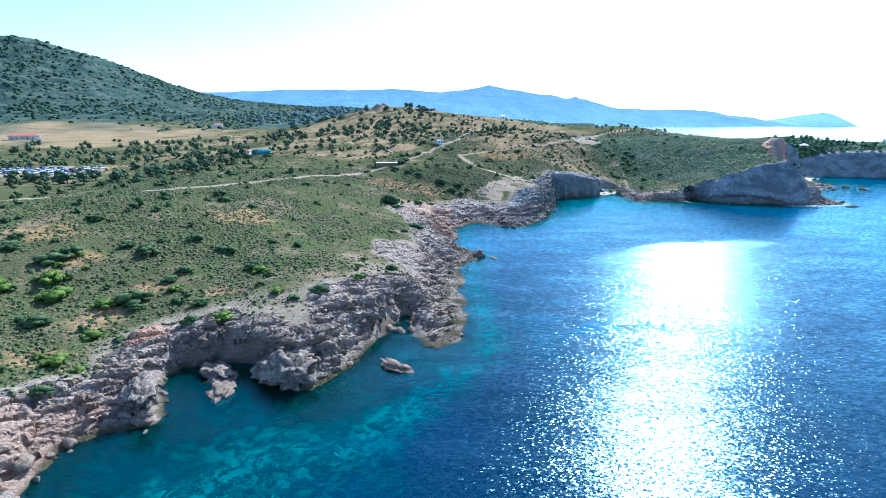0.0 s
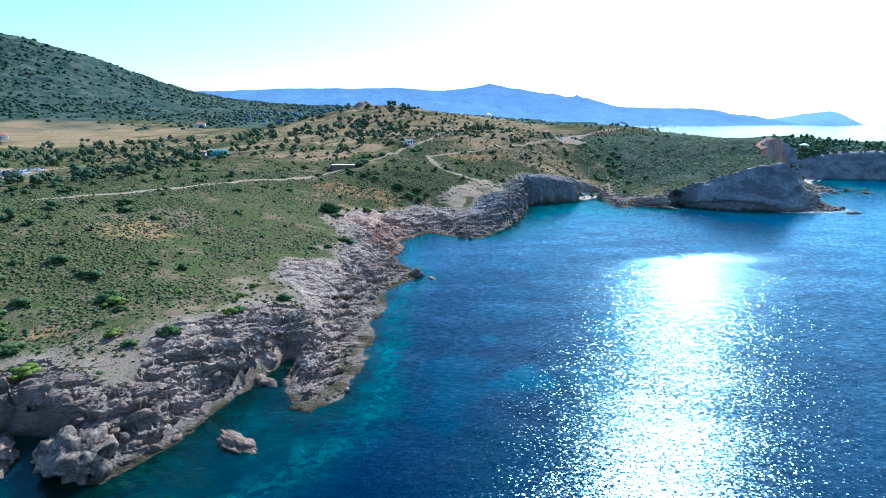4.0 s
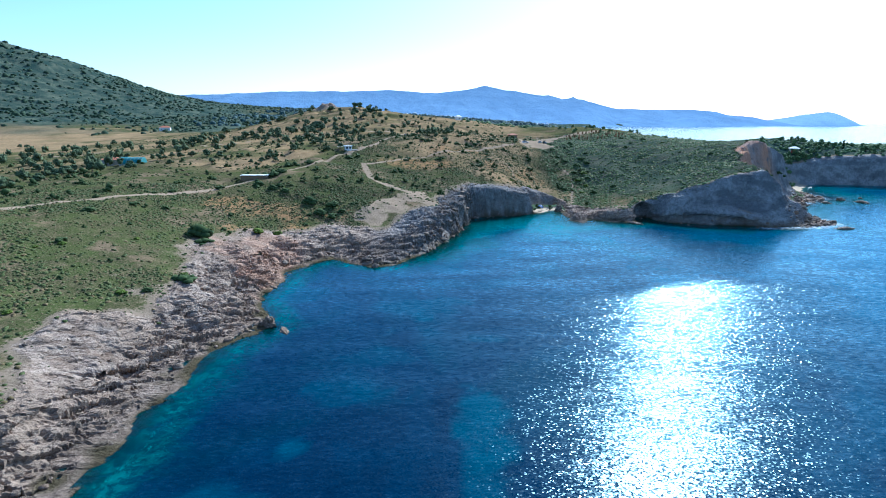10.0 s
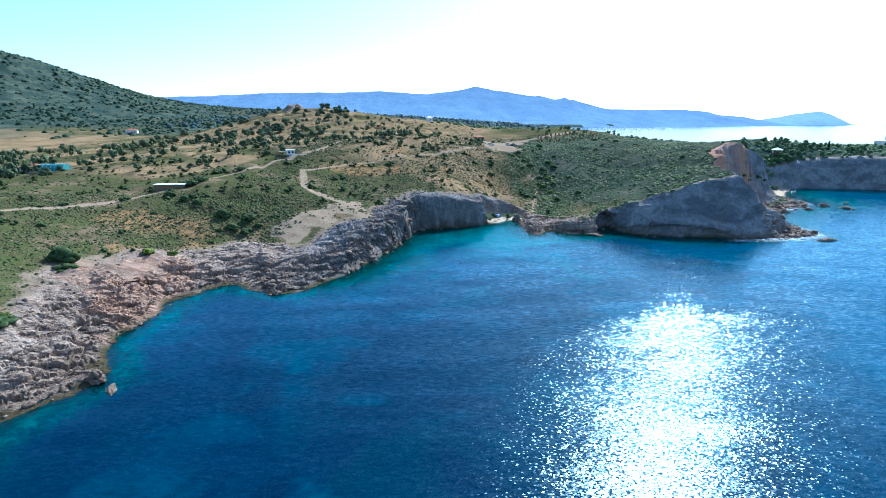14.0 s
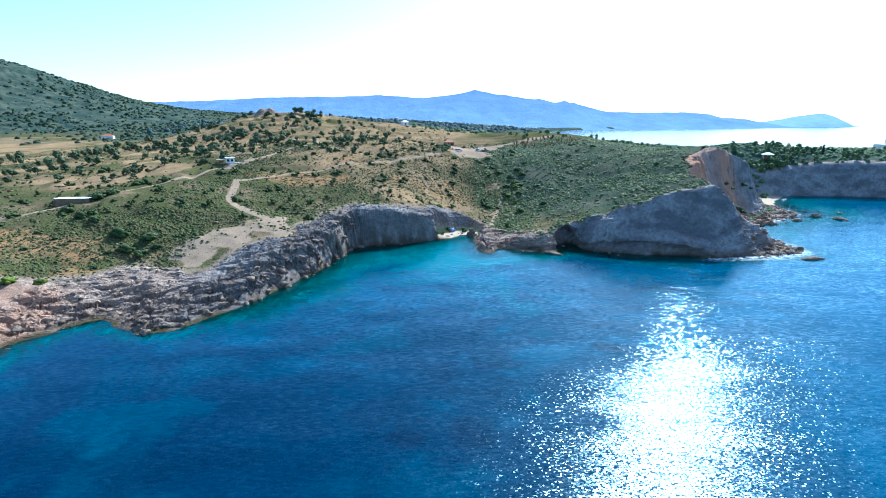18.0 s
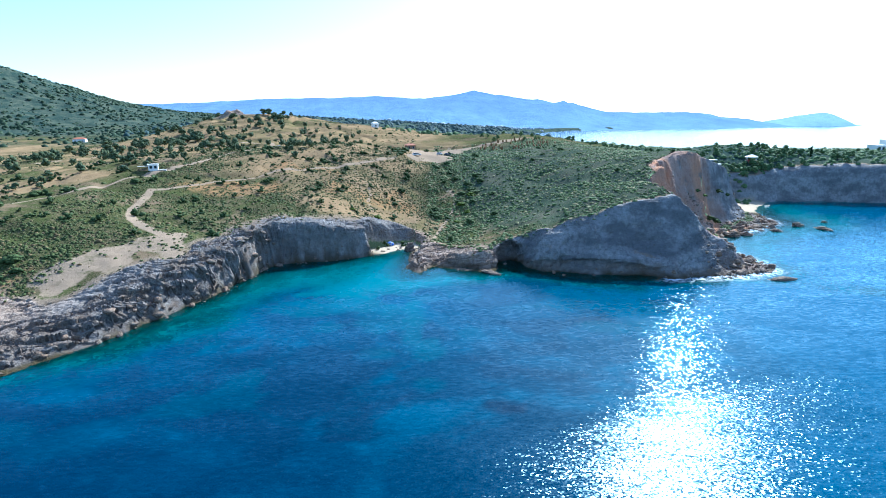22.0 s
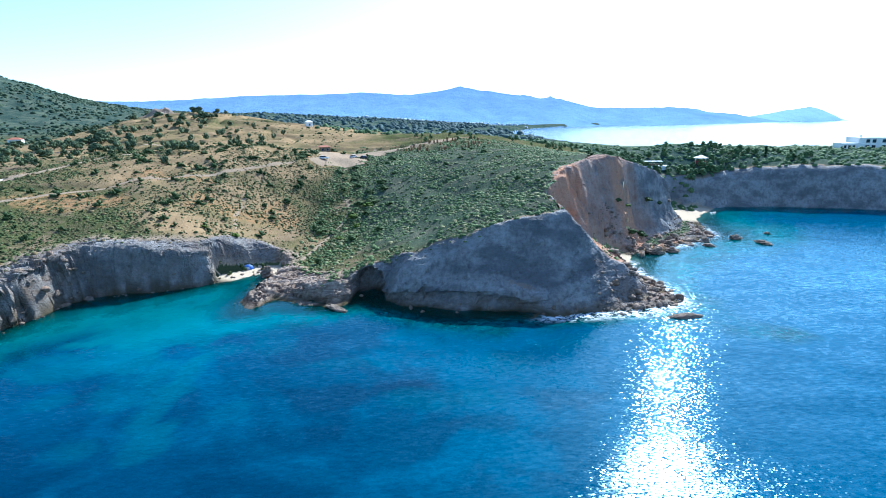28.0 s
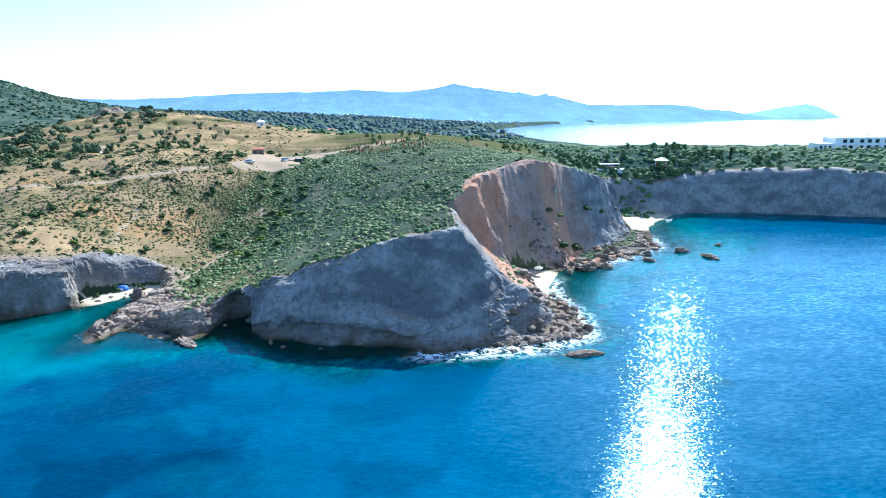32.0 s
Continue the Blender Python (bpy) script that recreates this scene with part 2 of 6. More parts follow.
    craggy = bare * (1 - sand) * smooth(s, 0, 2.0) * np.clip(width / 8, 0.25, 1.0) * (1 - 0.55 * smooth(width, 8, 20) * smooth(x, 100, 140))
    z = z + craggy * (1 - 0.6 * smooth(x, 105, 130)) * 0.42 * ridged
    z = z + craggy * (0.4 * relief - 0.3 * strata + 0.55 * slab * (1 - smooth(x, 105, 125)) + 0.3 * np.clip(crack, 0, 0.6) - 0.15)
    z = z + (1 - bare) * smooth(s, 0, 6) * (0.35 * fbm(x / 9, y / 9, 5.0, 3) + 0.10 * noise3(x / 1.3, y / 1.3))
    big = smooth(np.hypot(x, y), 600, 1200)
    z = z + big * (0.05 * top * fbm(x / 130, y / 130, 4.0, 4) + 2.0 * fbm(x / 60, y / 60, 9.0, 2)) * smooth(s, 0, 80)
    bed = -0.18 * np.abs(np.minimum(s, 0)) ** 1.1 + 0.5 * relief * smooth(-s, 0, 4) * np.exp(s / 12)
    z = np.where(s > 0, np.maximum(z, 0.12 + 0.05 * s.clip(0, 4)), np.clip(bed, -14, -0.05))
    return z, s, bare * (1 - sand), sand


def spaced(stops, grow=1.045, far=(-4700, 4700)):
    """Grid lines: fine steps between the stops (start, step), widening outwards to the far ends."""
    line = []
    for (a, step), (b, _) in zip(stops, stops[1:]):
        line += list(np.arange(a, b - step * 0.5, step))
    line.append(stops[-1][0])
    lo, hi, step = [], [], stops[0][1]
    v = line[0]
    while v > far[0]:
        step *= grow
        v -= step
        lo.append(v)
    v, step = line[-1], stops[-2][1]
    while v < far[1]:
        step *= grow
        v += step
        hi.append(v)
    return np.array(lo[::-1] + line + hi)


def sheet(name, xs, ys, z, material, attrs=(), shift=None, keep=None, sm=True):
    """One grid as a mesh object, with named float attributes on its points."""
    gx, gy = np.meshgrid(xs, ys, indexing="ij")
    if shift is not None:
        gx, gy = gx + shift[0], gy + shift[1]
    n, m = gx.shape
    me = bpy.data.meshes.new(name)
    idx = np.arange(n * m).reshape(n, m)
    quads = np.stack([idx[:-1, :-1], idx[1:, :-1], idx[1:, 1:], idx[:-1, 1:]], -1).reshape(-1, 4)
    if keep is not None:
        quads = quads[(keep[:-1, :-1] & keep[1:, :-1] & keep[1:, 1:] & keep[:-1, 1:]).reshape(-1)]
        used, quads = np.unique(quads, return_inverse=True)
        quads = quads.reshape(-1, 4)
    else:
        used = np.arange(n * m)
    me.vertices.add(len(used))
    me.vertices.foreach_set("co", np.stack([gx, gy, z], -1).reshape(-1, 3)[used].astype(np.float32).ravel())
    me.loops.add(quads.size)
    me.loops.foreach_set("vertex_index", quads.astype(np.int32).ravel())
    me.polygons.add(len(quads))
    me.polygons.foreach_set("loop_start", np.arange(0, quads.size, 4, dtype=np.int32))
    me.polygons.foreach_set("use_smooth", np.full(len(quads), sm, bool))
    me.update(calc_edges=True)
    for label, values in attrs:
        a = me.attributes.new(label, "FLOAT", "POINT")
        a.data.foreach_set("value", values.reshape(-1)[used].astype(np.float32))
    me.materials.append(material)
    return new(name, me)


# ---- materials ----
class Nodes:
    """A node material, written as small calls."""

    def __init__(self, name):
        self.mat = bpy.data.materials.new(name)
        self.mat.use_nodes = True
        self.t = self.mat.node_tree
        self.bsdf = self.t.nodes["Principled BSDF"]
        self.co = self.t.nodes.new("ShaderNodeTexCoord").outputs["Object"]

    def node(self, kind, **inputs):
        n = self.t.nodes.new(kind)
        for k, v in inputs.items():
            self.put(n, k.replace("_", " "), v)
        return n

    def put(self, n, key, v):
        if isinstance(v, bpy.types.NodeSocket):
            self.t.links.new(v, n.inputs[key])
        else:
            n.inputs[key].default_value = v

    def noise(self, scale, detail=4.0, rough=0.55, co=None, distortion=0.0):
        return self.node("ShaderNodeTexNoise", Vector=co or self.co, Scale=scale, Detail=detail, Roughness=rough,
                         Distortion=distortion).outputs["Fac"]

    def attr(self, name):
        n = self.t.nodes.new("ShaderNodeAttribute")
        n.attribute_name = name
        return n.outputs["Fac"]

    def math(self, op, a, b=0.0, clamp=False):
        n = self.t.nodes.new("ShaderNodeMath")
        n.operation, n.use_clamp = op, clamp
        for i, v in enumerate((a, b)):
            if isinstance(v, bpy.types.NodeSocket):
                self.t.links.new(v, n.inputs[i])
            else:
                n.inputs[i].default_value = v
        return n.outputs[0]

    def ramp(self, fac, lo, hi, a=0.0, b=1.0):
        n = self.node("ShaderNodeMapRange", Value=fac)
        n.interpolation_type = "SMOOTHSTEP"
        for k, v in (("From Min", lo), ("From Max", hi), ("To Min", a), ("To Max", b)):
            self.put(n, k, v)
        return n.outputs[0]

    def mix(self, fac, a, b):
        n = self.t.nodes.new("ShaderNodeMix")
        n.data_type = "RGBA"
        for i, v in ((0, fac), (6, a), (7, b)):
            if isinstance(v, bpy.types.NodeSocket):
                self.t.links.new(v, n.inputs[i])
            else:
                n.inputs[i].default_value = v if i == 0 else (*v, 1.0)[:4]
        return n.outputs[2]

    def stretch(self, sx, sy, sz, rz=0.0, rx=0.0):
        n = self.node("ShaderNodeMapping", Vector=self.co)
        n.inputs["Scale"].default_value = (sx, sy, sz)
        n.inputs["Rotation"].default_value = (radians(rx), 0, radians(rz))
        return n.outputs[0]

    def layers(self, flat, thin, dip, strike):
        """Coordinates in tilted beds: stretched along them, tight across them."""
        a = self.node("ShaderNodeMapping", Vector=self.co)
        a.inputs["Rotation"].default_value = (radians(dip), 0, radians(strike))
        b = self.node("ShaderNodeMapping", Vector=a.outputs[0])
        b.inputs["Scale"].default_value = (flat, flat * 2, thin)
        return b.outputs[0]

    def bump(self, height, strength=0.5, distance=0.1, normal=None):
        n = self.node("ShaderNodeBump", Height=height, Strength=strength, Distance=distance)
        if normal:
            self.put(n, "Normal", normal)
        return n.outputs[0]

    def done(self, color=None, rough=0.9, normal=None, metal=0.0, spec=0.3):
        if color is not None:
            self.put(self.bsdf, "Base Color", color if isinstance(color, bpy.types.NodeSocket) else (*color, 1.0))
        self.put(self.bsdf, "Roughness", rough)
        self.put(self.bsdf, "Metallic", metal)
        self.put(self.bsdf, "Specular IOR Level", spec)
        if normal:
            self.put(self.bsdf, "Normal", normal)
        return self.mat


def plain(name, color, rough=0.8, vary=0.25, scale=1.5, metal=0.0):
    """A simple surface with a stain and a grain."""
    n = Nodes(name)
    dark = tuple(c * (1 - vary) for c in color)
    light = tuple(min(1, c * (1 + vary * 0.6)) for c in color)
    f = n.math("MULTIPLY", n.noise(scale, 5), n.noise(scale * 9, 3))
    c = n.mix(n.ramp(f, 0.12, 0.42), dark, light)
    return n.done(c, rough, n.bump(n.noise(scale * 12, 4), 0.3, 0.02), metal)


def ground_material():
    n = Nodes("ground")
    rock, sand, dry, path, wet = (n.attr(a) for a in ("rock", "sand", "dry", "path", "wet"))
    low, mid, fine = n.noise(0.035, 5), n.noise(0.28, 6, 0.65), n.noise(2.2, 5, 0.7)
    scrub = n.mix(n.ramp(fine, 0.36, 0.60), (0.048, 0.058, 0.020), (0.112, 0.092, 0.046))
    scrub = n.mix(n.ramp(n.noise(0.13, 6, 0.65), 0.40, 0.62, 0.0, 0.8), scrub, n.mix(fine, (0.050, 0.068, 0.018), (0.098, 0.110, 0.035)))
    earth = n.mix(n.ramp(mid, 0.3, 0.7), (0.225, 0.155, 0.092), (0.165, 0.118, 0.070))
    scrub = n.mix(n.ramp(n.noise(0.06, 6, 0.7), 0.52, 0.64), scrub, earth)
    straw = n.mix(n.ramp(mid, 0.3, 0.75), (0.355, 0.232, 0.118), (0.215, 0.14, 0.07))
    straw = n.mix(n.ramp(fine, 0.45, 0.75), straw, (0.27, 0.21, 0.115))
    c = n.mix(n.math("MULTIPLY", dry, n.ramp(low, 0.25, 0.55, 0.55, 1.0)), scrub, straw)
    bed = n.layers(0.16, 1.35, 28, 35)
    bands = n.noise(1.0, 8, 0.72, bed, 0.8)
    crease = n.noise(2.1, 6, 0.7, bed, 1.2)
    pits = n.noise(1.1, 7, 0.75)
    stone = n.mix(n.ramp(bands, 0.36, 0.60), (0.22, 0.15, 0.108), (0.54, 0.415, 0.32))
    stone = n.mix(n.ramp(n.noise(0.09, 5), 0.45, 0.65), stone, n.mix(mid, (0.33, 0.225, 0.155), (0.48, 0.365, 0.27)))
    stone = n.mix(n.ramp(fine, 0.52, 0.72), stone, (0.37, 0.285, 0.215))
    stone = n.mix(n.ramp(n.noise(0.14, 6, 0.62, None, 0.6), 0.48, 0.64, 0.0, 0.62), stone, n.mix(fine, (0.14, 0.095, 0.07), (0.26, 0.19, 0.14)))
    c = n.mix(n.attr("maquis"), c, n.mix(n.ramp(n.noise(0.05, 6, 0.7), 0.4, 0.65), (0.030, 0.055, 0.045), (0.095, 0.113, 0.078)))
    # grey stone of the cliffs turned from the sun, their shade mixed into it
    dull = n.mix(n.ramp(n.noise(0.14, 6, 0.62, n.stretch(1, 1, 1.6)), 0.36, 0.62), (0.18, 0.176, 0.176), (0.38, 0.36, 0.34))
    dull = n.mix(n.ramp(n.noise(0.9, 6, 0.7, n.stretch(1, 1, 0.6)), 0.42, 0.66, 0.0, 0.6), dull, (0.13, 0.13, 0.132))
    stone = n.mix(n.math("MULTIPLY", n.attr("shaded_stone"), 0.95), stone, dull)
    # one darker stone for weathering, dark rock and painted shade
    stone = n.mix(n.math("MULTIPLY", n.attr("dark_stone_shade"), n.ramp(n.noise(0.3, 6, 0.65), 0.36, 0.6, 0.95, 0.35)), stone, n.mix(bands, (0.10, 0.075, 0.058), (0.30, 0.22, 0.16)))
    stone = n.mix(n.math("MULTIPLY", n.attr("rust"), n.ramp(n.noise(0.22, 6, 0.7), 0.25, 0.5)), stone, n.mix(mid, (0.50, 0.225, 0.12), (0.56, 0.36, 0.24)))
    seam = n.math("MULTIPLY", n.ramp(n.math("ABSOLUTE", n.math("SUBTRACT", crease, 0.5)), 0.0, 0.035, 0.5, 0.0), n.ramp(n.attr("shaded_stone"), 0.0, 1.0, 1.0, 0.35))
    stone = n.mix(seam, stone, (0.07, 0.053, 0.04))
    stone = n.mix(n.ramp(pits, 0.36, 0.43, 0.4, 0.0), stone, (0.10, 0.076, 0.058))
    c = n.mix(n.math("MULTIPLY", n.attr("soil"), n.ramp(n.noise(0.5, 6, 0.7), 0.38, 0.56)), c, n.mix(fine, (0.27, 0.145, 0.060), (0.36, 0.215, 0.10)))
    edge = n.math("ADD", rock, n.math("MULTIPLY", n.math("SUBTRACT", fine, 0.5), 0.9))
    c = n.mix(n.ramp(edge, 0.02, 0.25), c, n.mix(mid, (0.20, 0.148, 0.098), (0.32, 0.24, 0.165)))
    c = n.mix(n.ramp(edge, 0.35, 0.66), c, stone)
    c = n.mix(sand, c, n.mix(fine, (0.44, 0.34, 0.23), (0.56, 0.45, 0.32)))
    c = n.mix(n.ramp(n.math("ADD", path, n.math("MULTIPLY", n.math("SUBTRACT", mid, 0.5), 1.1)), 0.3, 0.62), c,
              n.mix(fine, (0.25, 0.178, 0.116), (0.37, 0.275, 0.185)))
    c = n.mix(wet, c, n.mix(mid, (0.050, 0.042, 0.026), (0.135, 0.105, 0.058)))
    h = n.math("ADD", n.math("MULTIPLY", n.math("ADD", bands, n.math("ADD", pits, crease)), n.math("MULTIPLY", rock, 0.9)), n.math("MULTIPLY", fine, 0.35))
    return n.done(c, 0.95, n.bump(h, 0.9, 0.55), 0, 0.0)


def sea_material():
    n = Nodes("sea")
    depth, chop = n.attr("depth"), n.attr("chop")
    weed = n.noise(0.030, 4, 0.6, None, 1.2)
    weed2 = n.noise(0.11, 5, 0.6)
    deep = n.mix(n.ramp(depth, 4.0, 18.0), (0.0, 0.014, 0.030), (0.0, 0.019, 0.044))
    # farther out and eastward, a brighter body blue stands in for reflected sky
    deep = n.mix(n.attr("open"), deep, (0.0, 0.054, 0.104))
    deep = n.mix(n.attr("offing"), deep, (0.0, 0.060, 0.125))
    shallow = n.mix(n.ramp(weed2, 0.42, 0.58), (0.0, 0.046, 0.046), (0.0, 0.100, 0.092))
    bottom = n.noise(0.55, 6, 0.65, None, 0.8)
    shallow = n.mix(n.ramp(bottom, 0.42, 0.56, 0.0, 0.85), shallow, (0.0, 0.020, 0.026))
    # glimmering light, painted as brighter teal flecks in the shallow colour
    glimmer = n.noise(1.3, 5, 0.7, None, 1.5)
    shallow = n.mix(n.ramp(glimmer, 0.56, 0.68, 0.0, 0.7), shallow, (0.0, 0.17, 0.15))
    shallow = n.mix(n.attr("lagoon"), shallow, n.mix(n.ramp(weed2, 0.42, 0.58), (0.0, 0.075, 0.085), (0.003, 0.115, 0.12)))
    c = n.mix(n.ramp(n.math("ADD", depth, n.math("MULTIPLY", n.math("SUBTRACT", weed2, 0.5), 5.0)), 0.9, 4.2), shallow, deep)
    meadow = n.math("MULTIPLY", n.ramp(n.math("ADD", weed, n.math("MULTIPLY", weed2, 0.25)), 0.50, 0.66), n.ramp(depth, 1.5, 3.5))
    c = n.mix(n.math("MULTIPLY", meadow, n.math("MULTIPLY", n.ramp(n.attr("open"), 0.0, 1.0, 0.85, 0.55), n.ramp(n.attr("offing"), 0.0, 1.0, 1.0, 0.25))), c, (0.0, 0.012, 0.036))
    c = n.mix(n.math("MULTIPLY", n.attr("weedbed"), 0.8), c, (0.0, 0.007, 0.024))
    c = n.mix(n.math("MULTIPLY", n.attr("sandbed"), n.ramp(weed2, 0.30, 0.55, 0.35, 0.75)), c, n.mix(n.attr("lagoon"), (0.0, 0.052, 0.086), (0.003, 0.115, 0.125)))
    surf = n.math("MULTIPLY", n.attr("foam"), n.ramp(n.noise(0.75, 7, 0.72, None, 1.0), 0.44, 0.56))
    c = n.mix(surf, c, (0.8, 0.83, 0.85))
    # wavelets: small facets that each catch the light alone, on longer ripples
    flake = n.node("ShaderNodeTexVoronoi", Vector=n.stretch(4.6, 6.0, 1, -25), Scale=1.0)
    flake.voronoi_dimensions = "2D"
    ripple = n.node("ShaderNodeTexNoise", Vector=n.stretch(0.8, 2.3, 1, -25), Scale=1.0, Detail=3.0, Roughness=0.65)
    swell = n.node("ShaderNodeTexNoise", Vector=n.stretch(0.06, 0.16, 1, -25), Scale=1.0, Detail=2.0)

    def tilt(color, amount):
        v = n.t.nodes.new("ShaderNodeVectorMath")
        v.operation = "MULTIPLY_ADD"
        n.t.links.new(color, v.inputs[0])
        v.inputs[1].default_value = (amount * 0.85, amount * 1.5, 0)
        v.inputs[2].default_value = (-amount * 0.425, -amount * 0.75, 0)
        return v.outputs[0]

    def add(a, b):
        v = n.t.nodes.new("ShaderNodeVectorMath")
        v.operation = "ADD"
        n.t.links.new(a, v.inputs[0])
        n.t.links.new(b, v.inputs[1])
        return v.outputs[0]

    def rare(color):
        """Most facets lie nearly level, a few lean far."""
        mid, sq, cube, back = (n.t.nodes.new("ShaderNodeVectorMath") for _ in range(4))
        mid.operation, sq.operation, cube.operation, back.operation = "SUBTRACT", "MULTIPLY", "MULTIPLY", "MULTIPLY_ADD"
        n.t.links.new(color, mid.inputs[0])
        mid.inputs[1].default_value = (0.5, 0.5, 0.5)
        for node, first in ((sq, mid), (cube, sq)):
            n.t.links.new(first.outputs[0], node.inputs[0])
            n.t.links.new(mid.outputs[0], node.inputs[1])
        n.t.links.new(cube.outputs[0], back.inputs[0])
        back.inputs[1].default_value, back.inputs[2].default_value = (4.0, 4.0, 4.0), (0.5, 0.5, 0.5)
        return back.outputs[0]

    lean = add(tilt(rare(flake.outputs["Color"]), 0.30), add(tilt(ripple.outputs["Color"], 0.145), tilt(swell.outputs["Color"], 0.10)))
    def facing(lean, across, down):
        """A facet's direction: its lean across and along the run of the swell."""
        size = n.node("ShaderNodeCombineXYZ", X=across, Y=down)
        scaled, upright, unit = (n.t.nodes.new("ShaderNodeVectorMath") for _ in range(3))
        scaled.operation, upright.operation, unit.operation = "MULTIPLY", "ADD", "NORMALIZE"
        n.t.links.new(lean, scaled.inputs[0])
        n.t.links.new(size.outputs[0], scaled.inputs[1])
        turned = n.node("ShaderNodeVectorRotate", Vector=scaled.outputs[0], Angle=radians(-25.0))
        turned.rotation_type = "Z_AXIS"
        n.t.links.new(turned.outputs[0], upright.inputs[0])
        upright.inputs[1].default_value = (0, 0, 1)
        n.t.links.new(upright.outputs[0], unit.inputs[0])
        return unit.outputs[0]

    nrm = facing(lean, chop, n.ramp(chop, 0.2, 1.0, 0.60, 1.0))
    waves = facing(add(tilt(ripple.outputs["Color"], 0.48), tilt(swell.outputs["Color"], 0.18)), 0.9, 0.9)
    body = n.node("ShaderNodeBsdfDiffuse", Color=c, Normal=waves)
    clear = n.node("ShaderNodeBsdfTransparent", Color=(0.50, 0.86, 0.82, 1))
    under = n.t.nodes.new("ShaderNodeMixShader")
    n.put(under, 0, n.math("MAXIMUM", n.ramp(depth, 0.0, 1.4, 0.15, 1.0), surf))
    n.t.links.new(clear.outputs[0], under.inputs[1])
    n.t.links.new(body.outputs[0], under.inputs[2])
    gloss = n.node("ShaderNodeBsdfGlossy", Color=n.mix(n.attr("bay"), (0.58, 0.86, 1.0), (0.95, 0.98, 1.0)), Roughness=n.ramp(chop, 0.3, 0.9, 0.17, 0.25), Normal=nrm)
    gloss.distribution = "BECKMANN"
    fres = n.node("ShaderNodeFresnel", IOR=1.33, Normal=waves)
    top = n.t.nodes.new("ShaderNodeMixShader")
    n.put(top, 0, n.math("MULTIPLY", fres.outputs[0], 0.85))
    n.t.links.new(under.outputs[0], top.inputs[1])
    n.t.links.new(gloss.outputs[0], top.inputs[2])
    n.t.links.new(top.outputs[0], n.t.nodes["Material Output"].inputs["Surface"])
    return n.mat


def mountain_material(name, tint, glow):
    """Far range whose distance haze is painted as emission, paler downwards, with darker blotches."""
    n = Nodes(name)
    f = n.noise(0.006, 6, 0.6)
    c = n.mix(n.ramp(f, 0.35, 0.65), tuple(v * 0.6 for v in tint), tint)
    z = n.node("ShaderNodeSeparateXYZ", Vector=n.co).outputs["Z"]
    haze = n.mix(n.ramp(z, 0.0, 190.0), tuple(min(1, v * 1.28) for v in glow), glow)
    haze = n.mix(n.ramp(n.noise(0.010, 5, 0.65, n.stretch(1, 0.4, 2.0)), 0.4, 0.65, 0.0, 0.3), haze, tuple(v * 0.72 for v in glow))
    n.put(n.bsdf, "Emission Color", haze)
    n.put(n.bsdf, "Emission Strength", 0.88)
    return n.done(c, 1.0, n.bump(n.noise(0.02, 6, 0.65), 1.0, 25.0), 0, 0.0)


# ---- ground: one sheet to the horizon ----
GX = spaced([(-260, 2.2), (-62, 0.55), (22, 0.9), (70, 1.1), (260, 2.8), (420, 2.8)], 1.065)
GY = spaced([(30, 0.8), (46, 0.55), (212, 0.9), (300, 1.7), (640, 4.0), (900, 4.0)], 1.065, far=(-400, 4700))
gx, gy = np.meshgrid(GX, GY, indexing="ij")
gz, gs, grock, gsand = ground(gx, gy)
slope = np.hypot(np.gradient(gz, GX, axis=0), np.gradient(gz, GY, axis=1))
broad = sum(np.roll(np.roll(slope, a, 0), b, 1) for a in (-3, -1, 0, 1, 3) for b in (-3, -1, 0, 1, 3)) / 25
near = smooth(np.hypot(gx, gy), 900, 600)
rocky = np.clip(np.maximum(grock, smooth(slope, 0.9, 1.6) * near * smooth(30 - gs, 0, 10)), 0, 1)
head = smooth(gx, 112, 125) * smooth(gy, 250, 256)
rocky = rocky * (1 - head * (1 - np.maximum(smooth(broad, 0.5, 0.85), smooth(6 - gs, 0, 3))))
rocky = np.maximum(rocky, np.exp(-((gx + 67) ** 2 + (gy - 552) ** 2) / (2 * 7 ** 2)))
rocky = np.maximum(rocky, smooth(np.exp(-((gx + 28) ** 2 / 500 + (gy - 605) ** 2 / 200)), 0.3, 0.7)) * (1 - gsand)
rocky = rocky * (1 - smooth(gy, 850, 1000))


def along(points, x, y):
    """Distance to a line of points."""
    d = np.full(x.shape, 1e9)
    for (ax, ay), (bx, by) in zip(points, points[1:]):
        dx, dy = bx - ax, by - ay
        t = np.clip(((x - ax) * dx + (y - ay) * dy) / (dx * dx + dy * dy), 0, 1)
        d = np.minimum(d, np.hypot(x - ax - t * dx, y - ay - t * dy))
    return d


# dirt roads: width, then the line
ROADS = [
    (1.4, [(-165, 128), (-131, 150), (-97, 165), (-82, 170), (-73, 181), (-64, 200), (-50, 222), (-37, 238), (-29, 250)]),
    (1.3, [(-29, 250), (-20, 261), (-11, 282), (-5, 303), (5, 322), (10, 334), (18, 378), (30, 390), (57, 405), (78, 410), (92, 395)]),
    (1.3, [(9, 291), (13, 277), (16, 266), (23, 258), (30, 254), (36, 251)]),
    (0.9, [(9, 291), (24, 305), (43, 320), (61, 329), (84, 362)]),
    (0.55, [(98, 352), (107, 344), (112, 334), (110, 318), (106, 304), (104, 292)]),
    (0.35, [(70, 334), (79, 322), (78, 310), (84, 298)]),
    (3.5, [(92, 372), (96, 392), (112, 418), (130, 433), (150, 440)]),
    (1.6, [(20, 400), (0, 430), (-40, 420), (-120, 395), (-200, 380)])]


